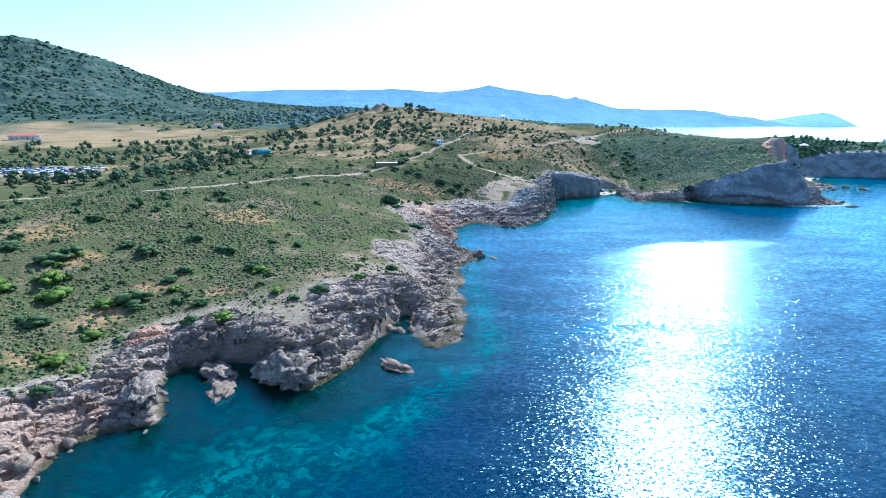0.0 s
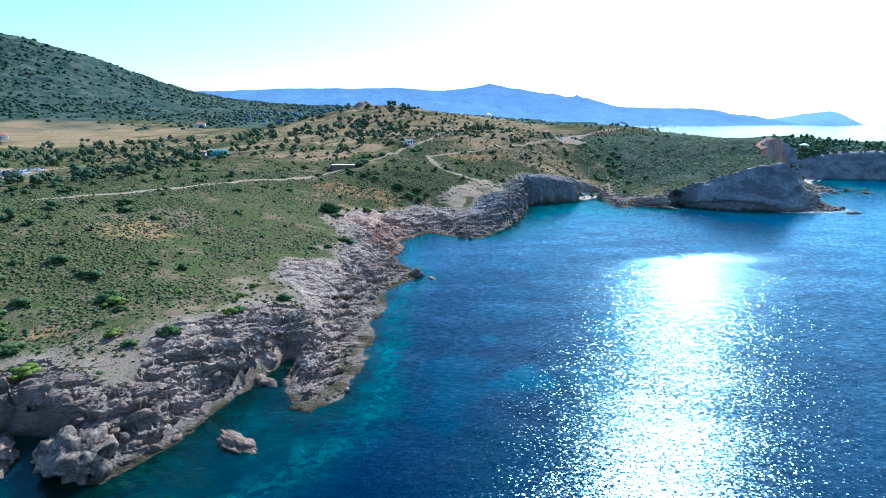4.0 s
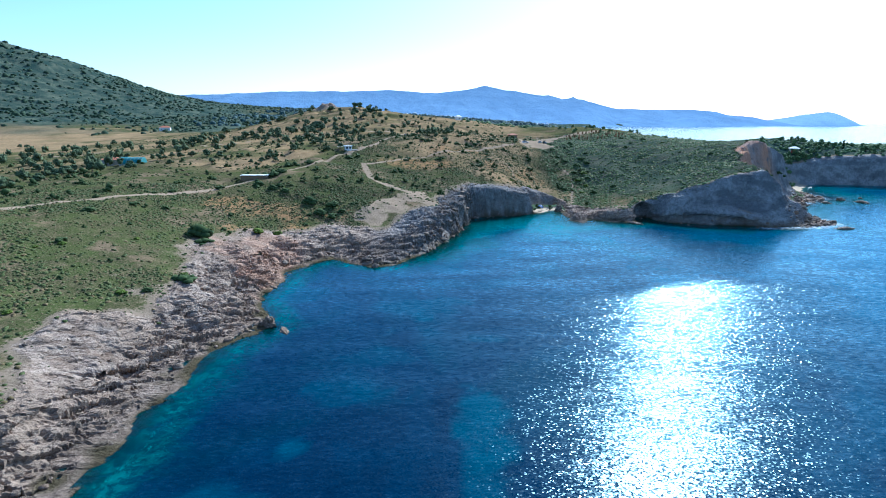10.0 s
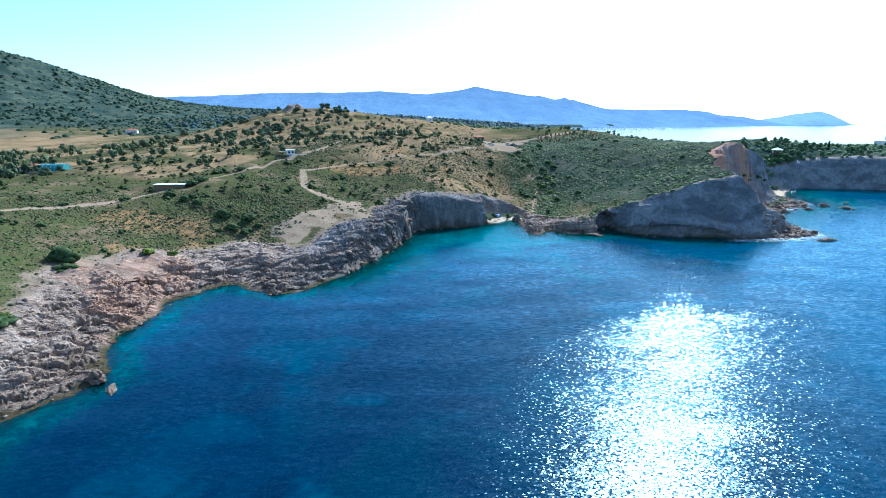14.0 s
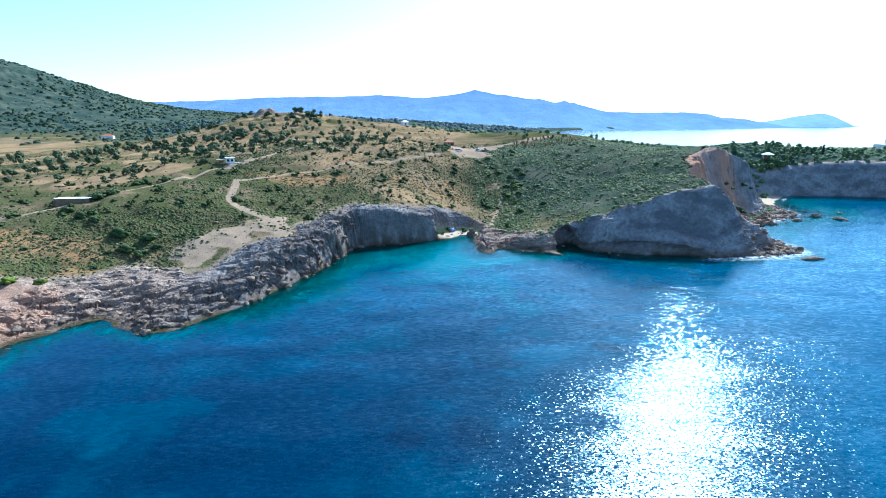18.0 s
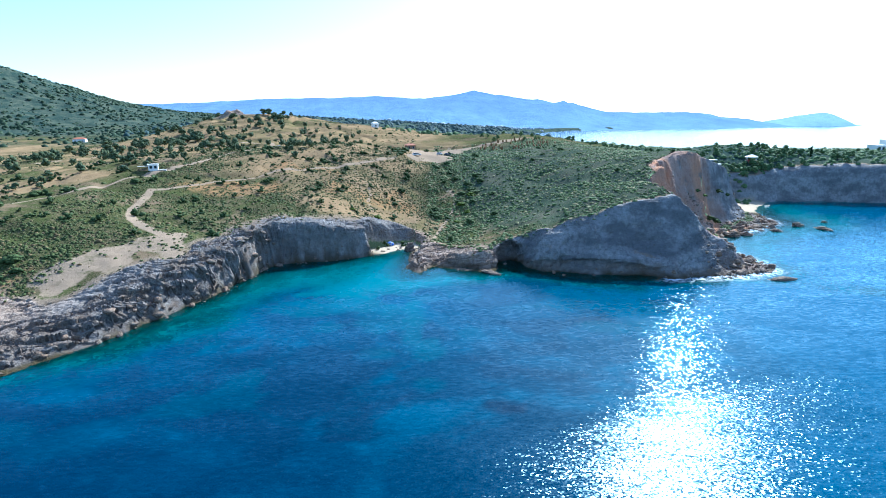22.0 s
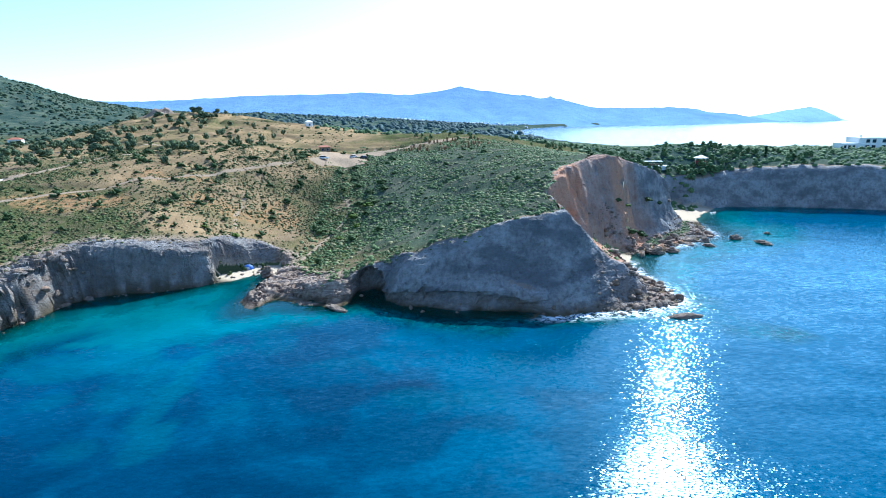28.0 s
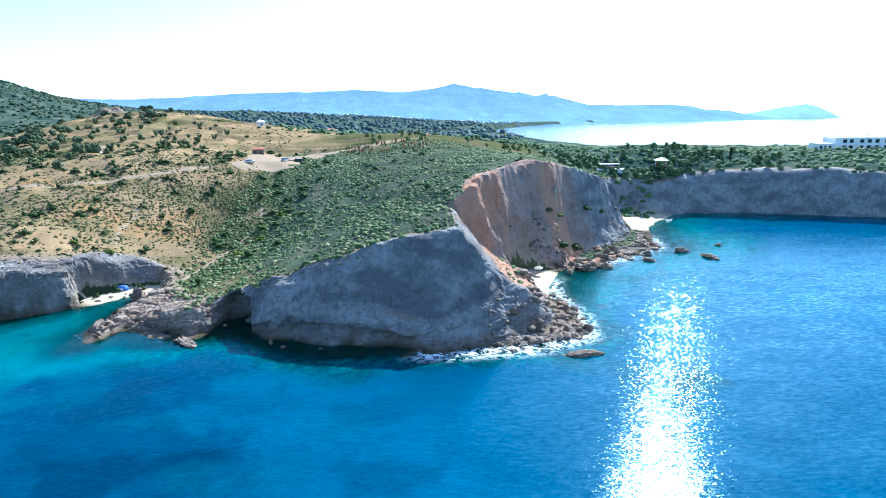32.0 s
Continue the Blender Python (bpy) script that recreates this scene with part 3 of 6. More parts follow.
def rounded(line):
    """The line with its corners cut twice."""
    for _ in range(2):
        out = [line[0]]
        for (ax, ay), (bx, by) in zip(line, line[1:]):
            out += [(0.75 * ax + 0.25 * bx, 0.75 * ay + 0.25 * by), (0.25 * ax + 0.75 * bx, 0.25 * ay + 0.75 * by)]
        line = out + [line[-1]]
    return line


pathy = np.zeros(gx.shape)
for width, line in ROADS:
    pathy = np.maximum(pathy, smooth(width * (1 + 0.3 * noise3(gx / 5, gy / 5)) - along(rounded(line), gx, gy), -0.9, 0.9))
# bare clearing over the rock point, and the pale parking ground
for cx, cy, rx, ry, rot in [(-206, 262, 30, 20, 0), (100, 388, 9, 16, -20), (112, 420, 8, 10, 0)]:
    c, s = math.cos(radians(rot)), math.sin(radians(rot))
    px, py = (gx - cx) * c - (gy - cy) * s, (gx - cx) * s + (gy - cy) * c
    pathy = np.maximum(pathy, smooth(1.1 + 0.35 * fbm(gx / 6, gy / 6, 2.0, 3) - np.hypot(px / rx, py / ry), -0.15, 0.15))
# worn clay slope down to the rock point: nothing stands proud there
clay = np.zeros(gx.shape)
for cx, cy, rx, ry in [(36, 247, 7, 9), (28, 238, 7, 8), (22, 230, 6, 7)]:
    clay = np.maximum(clay, smooth(1.05 + 0.4 * fbm(gx / 6, gy / 6, 12.0, 4) - np.hypot((gx - cx) / rx, (gy - cy) / ry), -0.15, 0.2))
clay = clay * smooth(gs, 4.5, 8.0)
pathy = np.maximum(pathy, 0.62 * clay)
rocky = rocky * (1 - 0.95 * clay)
# fields of straw
straw = np.zeros(gx.shape)
for cx, cy, rx, ry in [(-420, 560, 190, 110), (-300, 480, 60, 50), (-95, 470, 70, 60), (-60, 380, 70, 50), (60, 380, 40, 45), (72, 318, 30, 30), (45, 335, 40, 26),
                       (30, 420, 60, 60), (-60, 545, 60, 60), (-220, 520, 60, 40), (-140, 330, 60, 25), (-50, 300, 30, 16), (-205, 262, 46, 26), (-190, 420, 60, 26), (50, 480, 70, 60)]:
    straw = np.maximum(straw, smooth(1.05 + 0.45 * fbm(gx / 22, gy / 22, 6.0, 4) - np.hypot((gx - cx) / rx, (gy - cy) / ry), -0.25, 0.3))
straw = straw * (0.35 + 0.65 * np.maximum(smooth(fbm((gx + 0.5 * gy) / 60, (gy - 0.5 * gx) / 10, 7.0, 3), -0.35, 0.15), np.maximum(smooth(-gx, 230, 260), 0.5 * smooth(gx, -10, 20))))
wet = smooth(0.50 + 0.5 * noise3(gx / 3, gy / 3) - gz, 0, 0.5) * (1 - gsand) * near * smooth(4.0 - gs, 0, 2.0) * (1 - smooth(gx, 258, 270))
# push steep rock sideways, so that cliffs get ledges and hollows
steep = smooth(slope, 0.5, 1.4) * rocky * near * smooth(gz, 0.3, 2.0)
steep = steep * (1 - 0.55 * smooth(gx, 52, 60) * smooth(gy, 250, 258))
push = (1.5 * steep * fbm(gx / 4.5, gy / 4.5, gz / 1.3, 4), 1.5 * steep * fbm(gx / 4.5 + 40, gy / 4.5, gz / 1.3 + 9, 4))
# a cave hollowed into the foot of the headland
hollow = smooth(1.0 - ((gx - 127) / 4.2) ** 2 - (gz / 6.8) ** 2, 0.0, 0.25) * (np.abs(gy - 264) < 8) * (gz > -0.5)
push = (push[0] * (1 - hollow), push[1] * (1 - hollow) + 8.0 * hollow)
undercut = smooth(1.0 - ((gx - 148) / 21) ** 2 - (gz / 4.2) ** 2, 0.0, 0.4) * (gy > 250) * (gy < 266) * (gz > -0.5) * (1 - hollow)
push = (push[0], push[1] + 3.5 * undercut)
rust = 0.5 * smooth(1.15 + 0.35 * fbm(gx / 9, gy / 9, 3.0, 3) - np.hypot((gx - 203) / 30, (gy - 303) / 34), 0, 0.4)
rust = np.maximum(rust, smooth(1.1 + 0.4 * fbm(gx / 6, gy / 6, 4.0, 3) - np.hypot((gx - 218) / 17, (gy - 316) / 8), 0, 0.4))
rust = np.maximum(rust, smooth(1.2 + 0.4 * fbm(gx / 5, gy / 5, 6.0, 3) - along([(184, 303), (178, 291), (181, 281), (188, 272)], gx, gy) / 4.5, 0, 0.4))
rust = np.maximum(rust, 0.5 * smooth(1.1 + 0.5 * fbm(gx / 8, gy / 8, 5.0, 3) - np.hypot((gx - 2) / 16, (gy - 186) / 20), 0, 0.4))
rust = np.maximum(rust, smooth(1.1 + 0.3 * fbm(gx / 9, gy / 9, 5.0, 3) - np.hypot((gx + 35) / 40, (gy - 607) / 12), 0, 0.4))
rust = np.maximum(rust, smooth(1.1 + 0.4 * fbm(gx / 4, gy / 4, 5.0, 3) - np.hypot((gx + 52) / 7, (gy - 82) / 6), 0, 0.4))
rust = np.maximum(rust, 0.45 * smooth(1.1 + 0.4 * fbm(gx / 5, gy / 5, 5.0, 3) - np.hypot((gx + 52) / 16, (gy - 48) / 17), 0, 0.4))
maquis = smooth(np.hypot(gx + 840, gy - 1015) + 60 * fbm(gx / 80, gy / 80, 2.0, 3), 600, 480) + smooth(gy, 620, 720) * smooth(gx, -350, -250) + smooth(gy, 480, 560) * smooth(gx, 90, 130) + smooth(gx, 222, 236) * smooth(gy, 378, 390)
maquis = np.maximum(maquis, 0.75 * smooth(gx + 0.25 * (gy - 300) + 6 * fbm(gx / 12, gy / 12, 4.0, 3), 118, 130) * smooth(gy, 262, 272) * smooth(440 - gy, 0, 40))
# where cliff shade is put into the stone colour: cove side and headland
shaded_stone = np.maximum(smooth(gx, 18, 40) * smooth(gy, 185, 196) * smooth(gx, 98, 94), smooth(gx, 121, 128))
m_ground = ground_material()
# red earth showing through the scrub
soil = np.zeros(gx.shape)
for cx, cy, rx, ry in [(-55, 143, 12, 9), (-56, 100, 5, 4), (-44, 97, 5, 3), (-58, 86, 4, 5), (-88, 117, 9, 6), (-77, 106, 5, 4), (4, 214, 12, 7), (-6, 203, 12, 8), (-12, 225, 22, 8),
                       (74, 311, 12, 7), (88, 320, 6, 9), (52, 326, 14, 5), (30, 300, 20, 8), (-50, 60, 8, 10), (-60, 72, 5, 4)]:
    soil = np.maximum(soil, smooth(1.1 + 0.5 * fbm(gx / 6, gy / 6, 8.0, 4) - np.hypot((gx - cx) / rx, (gy - cy) / ry), 0, 0.5))
# the cove wall's shade, put into its colour
dark_stone_shade = 0.55 * smooth(gx, 50, 58) * smooth(gy, 255, 262) * smooth(100 - gx, 0, 4)
# the point: darker rock, with its shade painted in as well
dark_stone_shade = np.maximum(dark_stone_shade, smooth(gx + 4 * fbm(gx / 6, gy / 6, 2.0, 3), 14, 24) * smooth(gy, 186, 196) * smooth(58 - gx, 0, 4) * (1 - smooth(gs, 6, 14)))
# dark weathering above the waterline; further down, shade painted on the first cove's cliffs
dark_stone_shade = np.maximum(dark_stone_shade, 0.75 * smooth(2.0 + 1.3 * fbm(gx / 5, gy / 5, 3.0, 3) - gz, 0, 1.4) * smooth(gy, 60, 66))
# foot of the headland: wet rock, and shade added to its colour
dark_stone_shade = np.maximum(dark_stone_shade, 0.8 * smooth(4.0 + 2.2 * fbm(gx / 7, gy / 7, 3.0, 3) - gz, 0, 3.0) * smooth(gx, 122, 130) * smooth(196 - gx, 0, 5))
# shade of the first cove's cliffs, as a darker patch of stone
dark_stone_shade = np.maximum(dark_stone_shade, 0.75 * smooth(1.1 + 0.35 * fbm(gx / 5, gy / 5, 9.0, 3) - np.hypot((gx + 27) / 16, (gy - 80) / 7), 0, 0.3))
dark_stone_shade = dark_stone_shade * (1 - smooth(gx, 255, 266))
dark_stone_shade = np.maximum(dark_stone_shade, np.exp(-((gx + 67) ** 2 + (gy - 552) ** 2) / (2 * 14 ** 2)))
FIELDS = [("soil", soil), ("rock", rocky), ("shaded_stone", shaded_stone), ("sand", gsand), ("dry", straw), ("path", pathy), ("wet", wet), ("dark_stone_shade", dark_stone_shade), ("rust", rust), ("maquis", np.clip(maquis, 0, 1))]
# stretches of bare rock with a broken skin: x, y, step of the skin, size of its blocks
SKINS = [(-64, 22, 38, 190, 0.25, 1.0), (-4, 54, 190, 263, 0.33, 1.2), (54, 97, 258, 300, 0.24, 1.1), (97, 206, 246, 322, 0.33, 1.7), (206, 262, 246, 376, 0.5, 1.8)]
covered = np.zeros(gx.shape, bool)
for x0, x1, y0, y1, _, _ in SKINS:
    covered |= (gx > x0 + 0.6) & (gx < x1 - 0.6) & (gy > y0 + 0.6) & (gy < y1 - 0.6)
solid = (rocky * (1 - gsand) > 0.5) & (gs > 1.5)
sheet("ground", GX, GY, gz, m_ground, FIELDS, push, ~(covered & solid))
tagged(bpy.data.objects["ground"], "scrub-covered rocky coast with pale cliffs, dirt tracks and dry fields", "ground", kind="structure")


def between(field, x, y):
    """A field of the ground sheet at places between its grid points."""
    i = np.clip(np.searchsorted(GX, x) - 1, 0, len(GX) - 2)
    j = np.clip(np.searchsorted(GY, y) - 1, 0, len(GY) - 2)
    u, v = (x - GX[i]) / (GX[i + 1] - GX[i]), (y - GY[j]) / (GY[j + 1] - GY[j])
    return (1 - u) * (1 - v) * field[i, j] + u * (1 - v) * field[i + 1, j] + (1 - u) * v * field[i, j + 1] + u * v * field[i + 1, j + 1]


def blocks(p, tilt):
    """Broken blocks: each cell of a jittered lattice has its own height and slope; joints between them go deep."""
    base = np.floor(p).astype(np.int32)
    best, second = np.full(len(p), 9.0), np.full(len(p), 9.0)
    key, off = np.zeros(len(p), np.int32), np.zeros(p.shape)
    for a, b, c in itertools.product((-1, 0, 1), repeat=3):
        q = base + (a, b, c)
        h = LATTICE[(LATTICE[(LATTICE[q[:, 0] & 255] + q[:, 1]) & 255] + q[:, 2]) & 255]
        d = p - q - 0.5 - 0.42 * np.stack([VALUE[h], VALUE[(h + 85) & 255], VALUE[(h + 170) & 255]], -1)
        r = (d * d).sum(1)
        near = r < best
        second = np.where(near, best, np.minimum(second, r))
        best = np.where(near, r, best)
        key = np.where(near, h, key)
        off[near] = d[near]
    lean = np.stack([VALUE[(key + 33) & 255], VALUE[(key + 66) & 255], VALUE[(key + 99) & 255]], -1)
    joint = np.sqrt(second) - np.sqrt(best)
    return 0.5 * VALUE[key] + tilt * (lean * off).sum(1), joint


def rock_skin(x0, x1, y0, y1, step, size):
    xs, ys = np.arange(x0, x1 + step / 2, step), np.arange(y0, y1 + step / 2, step)
    x, y = np.meshgrid(xs, ys, indexing="ij")
    values = [(name, between(f, x, y)) for name, f in FIELDS]
    bare, s = values[1][1] * (1 - values[3][1]), between(gs, x, y)
    keep = (bare > 0.22) & (s > -1.0)
    px, py = between(push[0], x, y), between(push[1], x, y)
    p = np.stack([x + px, y + py, between(gz, x, y)], -1)
    du, dv = np.gradient(p, axis=0), np.gradient(p, axis=1)
    normal = np.cross(du, dv)
    normal /= np.linalg.norm(normal, axis=2, keepdims=True)
    at = np.nonzero(keep)
    q = p[at]
    st, dp = radians(35), radians(28)
    u = q[:, 0] * math.cos(st) + q[:, 1] * math.sin(st)
    v = -q[:, 0] * math.sin(st) + q[:, 1] * math.cos(st)
    w = v * math.sin(dp) + q[:, 2] * math.cos(dp)
    v = v * math.cos(dp) - q[:, 2] * math.sin(dp)
    bent = 0.5 * fbm(q[:, 0] / 5, q[:, 1] / 5, q[:, 2] / 5, 3)
    total = np.zeros(len(q))
    soft = 1 - 0.62 * np.maximum(smooth(q[:, 0], 112, 124), smooth(q[:, 0], 52, 56) * smooth(q[:, 1], 256, 260) * smooth(98 - q[:, 0], 0, 4))
    for (lu, lv, lw), amp, deep in (((6.0, 3.6, 1.3), 1.0, 0.55), ((2.3, 1.4, 0.5), 0.30, 0.18), ((0.9, 0.6, 0.24), 0.11, 0.08)):
        d, joint = blocks(np.stack([u / (lu * size), v / (lv * size) + bent, w / (lw * size) + bent], -1) + 31.7 * lu, 0.9)
        total += soft * size ** 0.5 * (amp * d - deep * smooth(0.16 - joint, 0, 0.16))
    calm = smooth(bare[at], 0.25, 0.6) * (0.35 + 0.65 * smooth(q[:, 2], 0.1, 1.2)) * (0.25 + 0.75 * smooth(s[at] + 4 * noise3(q[:, 0] / 6, q[:, 1] / 6), 15, 6))
    p[at] = q + normal[at] * (total * calm + 0.05 * (bare[at] > 0.5))[:, None]
    ob = sheet("bare_rock", xs, ys, p[..., 2], m_ground, values, (p[..., 0] - x, p[..., 1] - y), keep, False)
    tagged(ob, "jagged pinkish-grey bedded limestone broken into blocks and ledges", "rock", kind="structure")


for row in SKINS:
    rock_skin(*row)

# ---- sea ----
WX = spaced([(-60, 1.2), (270, 1.2)], 1.06, (-5200, 5200))
WY = spaced([(30, 1.2), (290, 2.4), (400, 2.4)], 1.06, (-2500, 5200))
wx, wy = np.meshgrid(WX, WY, indexing="ij")
ws, _, _ = shore_distance(wx, wy)
off = np.clip(-ws, 0, 400)
depth = off * 0.34 * (1 + 0.5 * fbm(wx / 30, wy / 30, 3.0, 3))
# the cove and the small bay behind the headland are shallow
for bx, by, r in [(78, 262, 34), (255, 352, 50), (205, 292, 14), (-30, 60, 30), (-12, 74, 16)]:
    depth = depth * (1 - 0.75 * np.exp(-((wx - bx) ** 2 + (wy - by) ** 2) / (2 * r * r)))
lagoon = np.maximum(np.exp(-((wx - 82) ** 2 + (wy - 250) ** 2) / (2 * 22 ** 2)), np.maximum(np.exp(-((wx - 265) ** 2 + (wy - 350) ** 2) / (2 * 34 ** 2)), np.exp(-((wx - 206) ** 2 + (wy - 293) ** 2) / (2 * 8 ** 2))))
lagoon = np.clip(1.15 * np.maximum(lagoon, 0.38 * np.exp(-((wx - 100) ** 2 + (wy - 222) ** 2) / (2 * 30 ** 2))), 0, 1)
# wind reaches the open water; the bay under the headland lies calm
chop = 0.25 + 0.75 * smooth(175 + 0.3 * (wx - 85) + 4 * fbm(wx / 14, wy / 9, 3.0, 3) - wy, -6, 12)
chop = np.where(wy > 420, 0.3, chop)
chop = chop * (1 - 0.4 * np.exp(-((wx - 108) / 4) ** 4 - ((wy - 163) / 3) ** 4))
# the bed: open sand and meadows of sea grass (x, y, half widths, how clearly it shows)
SAND_A = [(33, 97, 5, 4, 1), (22, 101, 4, 3, 0.5), (44, 97, 3, 5, 0.7), (52, 109, 2, 10, 0.6), (33, 97, 4, 4, 1), (22, 94, 4, 4, 0.5), (20, 86, 3, 3, 0.4), (53, 117, 3, 8, 0.9), (28, 112, 2, 2, 0.7), (33, 126, 5, 3, 0.4), (35, 138, 6, 3, 0.3), (41, 163, 7, 4, 0.4), (45, 163, 6, 4, 0.5), (43, 158, 2, 3, 0.7), (47, 180, 6, 3, 0.35), (72, 188, 6, 3, 0.4), (88, 251, 16, 10, 0.6), (13, 170, 6, 5, 0.5), (55, 146, 4, 2, 0.5)]
SAND_B = [(75, 192, 4, 5, 0.4), (48, 166, 4, 3, 0.5), (86, 249, 13, 8, 0.8), (76, 229, 8, 5, 0.5), (96, 225, 5, 4, 0.4), (92, 249, 12, 8, 0.9), (95, 219, 4, 3, 0.5), (101, 224, 2, 8, 0.6), (105, 205, 3, 3, 0.5), (84, 235, 6, 5, 0.6), (83, 218, 3, 2, 0.4), (106, 194, 2, 2, 0.4), (114, 215, 3, 3, 0.4), (86, 248, 12, 10, 1), (102, 226, 2, 9, 0.7), (90, 232, 3, 4, 0.6), (102, 216, 2, 6, 0.6), (96, 205, 3, 2, 0.5), (106, 206, 2, 2, 0.5)]
SAND_C = [(104, 236, 4, 3, 0.4), (109, 244, 5, 4, 0.35), (84, 252, 13, 8, 0.9), (101, 228, 2, 7, 0.8), (96, 227, 2, 5, 0.6), (105, 209, 2, 3, 0.6), (112, 239, 4, 4, 0.4), (145, 218, 7, 3, 0.45), (170, 239, 7, 4, 0.4), (156, 230, 5, 4, 0.35), (129, 230, 6, 2, 0.3), (0, 109, 4, 3, 0.3), (-15, 112, 5, 3, 0.3), (-34, 61, 4, 2, 0.5), (-26, 64, 4, 2, 0.4), (-34, 53, 4, 2, 0.4), (-11, 91, 3, 4, 0.5), (-11, 59, 6, 2, 0.3)]
WEED_A = [(31, 108, 5, 6, 0.8), (37, 94, 4, 3, 0.9), (18, 93, 2, 2, 0.6), (19, 115, 5, 4, 0.5), (47, 102, 2, 6, 0.6), (33, 87, 4, 4, 1), (16, 104, 4, 5, 0.7), (5, 83, 4, 2, 0.8), (29, 106, 6, 3, 0.6), (15, 83, 4, 2, 0.6), (39, 100, 2, 8, 0.6), (48, 121, 2, 6, 0.8), (37, 117, 6, 5, 0.6), (20, 119, 4, 4, 0.6), (33, 111, 2, 2, 0.7), (51, 146, 7, 4, 0.5), (39, 128, 4, 3, 0.5), (50, 150, 4, 4, 0.8), (71, 145, 6, 2, 0.7)]
WEED_B = [(40, 146, 5, 3, 0.6), (59, 155, 6, 3, 0.5), (80, 164, 7, 4, 0.5), (62, 168, 5, 3, 0.4), (95, 182, 4, 4, 0.8), (91, 161, 3, 3, 0.7), (82, 159, 3, 2, 0.8), (52, 177, 8, 4, 0.5), (61, 192, 7, 3, 0.4), (68, 160, 4, 2, 0.5), (85, 171, 5, 2, 0.4), (117, 187, 3, 2, 1), (94, 186, 4, 2, 0.7), (80, 205, 8, 4, 0.5), (128, 198, 5, 2, 0.5), (119, 235, 6, 4, 0.4), (96, 201, 3, 2, 0.4), (119, 207, 7, 4, 0.5), (125, 219, 8, 3, 0.5)]
WEED_C = [(45, 172, 22, 17, 0.5), (76, 192, 22, 15, 0.6), (20, 130, 10, 18, 0.4), (110, 214, 16, 9, 0.3), (118, 199, 4, 2, 0.5), (91, 220, 4, 3, 0.4), (98, 200, 3, 2, 0.4), (126, 217, 3, 3, 0.5), (140, 222, 4, 2, 0.6), (125, 209, 5, 2, 0.5), (163, 218, 5, 3, 0.4), (152, 211, 4, 2, 0.4), (121, 241, 4, 3, 0.4), (108, 215, 3, 3, 0.5), (9, 71, 8, 5, 0.5), (53, 61, 4, 5, 0.8), (-2, 73, 6, 3, 0.4), (10, 73, 9, 5, 0.5)]


def bed_patches(rows):
    """Where the patches lie, with ragged rims."""
    wob = 0.40 * fbm(wx / 4.5, wy / 4.5, 5.0, 4, 0.6)
    out = np.zeros(wx.shape)
    for bx, by, rx, ry, k in rows:
        out = np.maximum(out, k * smooth(1.15 + wob - np.hypot((wx - bx) / (rx * 1.1), (wy - by) / (ry * 1.1)), -0.12, 0.30))
    return out


sand_bed, weed_bed = bed_patches(SAND_A + SAND_B + SAND_C), bed_patches(WEED_A + WEED_B + WEED_C)
# surf on the exposed points
foam = np.zeros(wx.shape)
for bx, by, r in [(184, 250, 12), (172, 249, 4), (199, 255, 10), (212, 257, 5), (206, 270, 10), (200, 284, 8), (232, 316, 10), (244, 334, 8), (212, 262, 5)]:
    foam = np.maximum(foam, np.exp(-((wx - bx) ** 2 + (wy - by) ** 2) / (2 * r * r)))
foam = smooth(foam, 0.15, 0.5) * smooth(ws, -5.0, -1.5)
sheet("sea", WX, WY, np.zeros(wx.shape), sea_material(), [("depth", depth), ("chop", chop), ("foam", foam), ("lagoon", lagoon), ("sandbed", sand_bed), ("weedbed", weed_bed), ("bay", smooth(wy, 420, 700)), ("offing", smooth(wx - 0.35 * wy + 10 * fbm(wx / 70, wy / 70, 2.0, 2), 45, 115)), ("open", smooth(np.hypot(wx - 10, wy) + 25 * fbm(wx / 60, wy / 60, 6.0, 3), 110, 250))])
tagged(bpy.data.objects["sea"], "clear blue sea with rippled surface over sea grass", "sea", kind="structure")

# ---- far range: a ridge line of x and height at its crest ----
RIDGE = [(-4200, 150), (-2610, 197), (-1664, 165), (-1362, 173), (-1083, 187), (-875, 191), (-598, 191), (-321, 200), (-45, 182), (126, 199),
         (205, 218), (245, 228), (290, 217), (367, 204), (488, 188), (600, 170), (626, 174), (660, 166), (713, 154), (760, 158), (780, 170), (800, 154), (835, 152), (870, 138),
         (1029, 98), (1236, 93), (1513, 92), (1635, 83), (1707, 64), (1863, 52), (2020, 24), (2080, 2)]


def mountain_range():
    xs, ys = np.linspace(-4200, 2080, 420), np.linspace(2340, 4300, 98)
    x, y = np.meshgrid(xs, ys, indexing="ij")
    crest = np.interp(x, [r[0] for r in RIDGE], [r[1] for r in RIDGE])
    start = np.interp(x, [-4200, 300, 560, 940, 1500, 2000, 2080], [2350, 2350, 2420, 2640, 2790, 3020, 3150])
    u = (y - start) / np.maximum(3318 - start, 20)
    up = np.where(u < 1, np.clip(u, 0, 1) ** 1.5, np.clip(1 - (y - 3318) / 900, 0, 1))
    spur = 0.16 * fbm(x / 190, y / 420, 3.0, 5) * np.sin(np.clip(u, 0, 1) * np.pi)
    z = crest * np.clip(up + spur, 0, None) + 2.5 * fbm(x / 60, y / 60, 8.0, 3) * np.clip(up, 0, 1) - 1.0
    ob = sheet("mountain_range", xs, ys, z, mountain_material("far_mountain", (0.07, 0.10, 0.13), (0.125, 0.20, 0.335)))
    return tagged(ob, "long hazy blue mountain range beyond the bay", "mountains", kind="structure")


mountain_range()


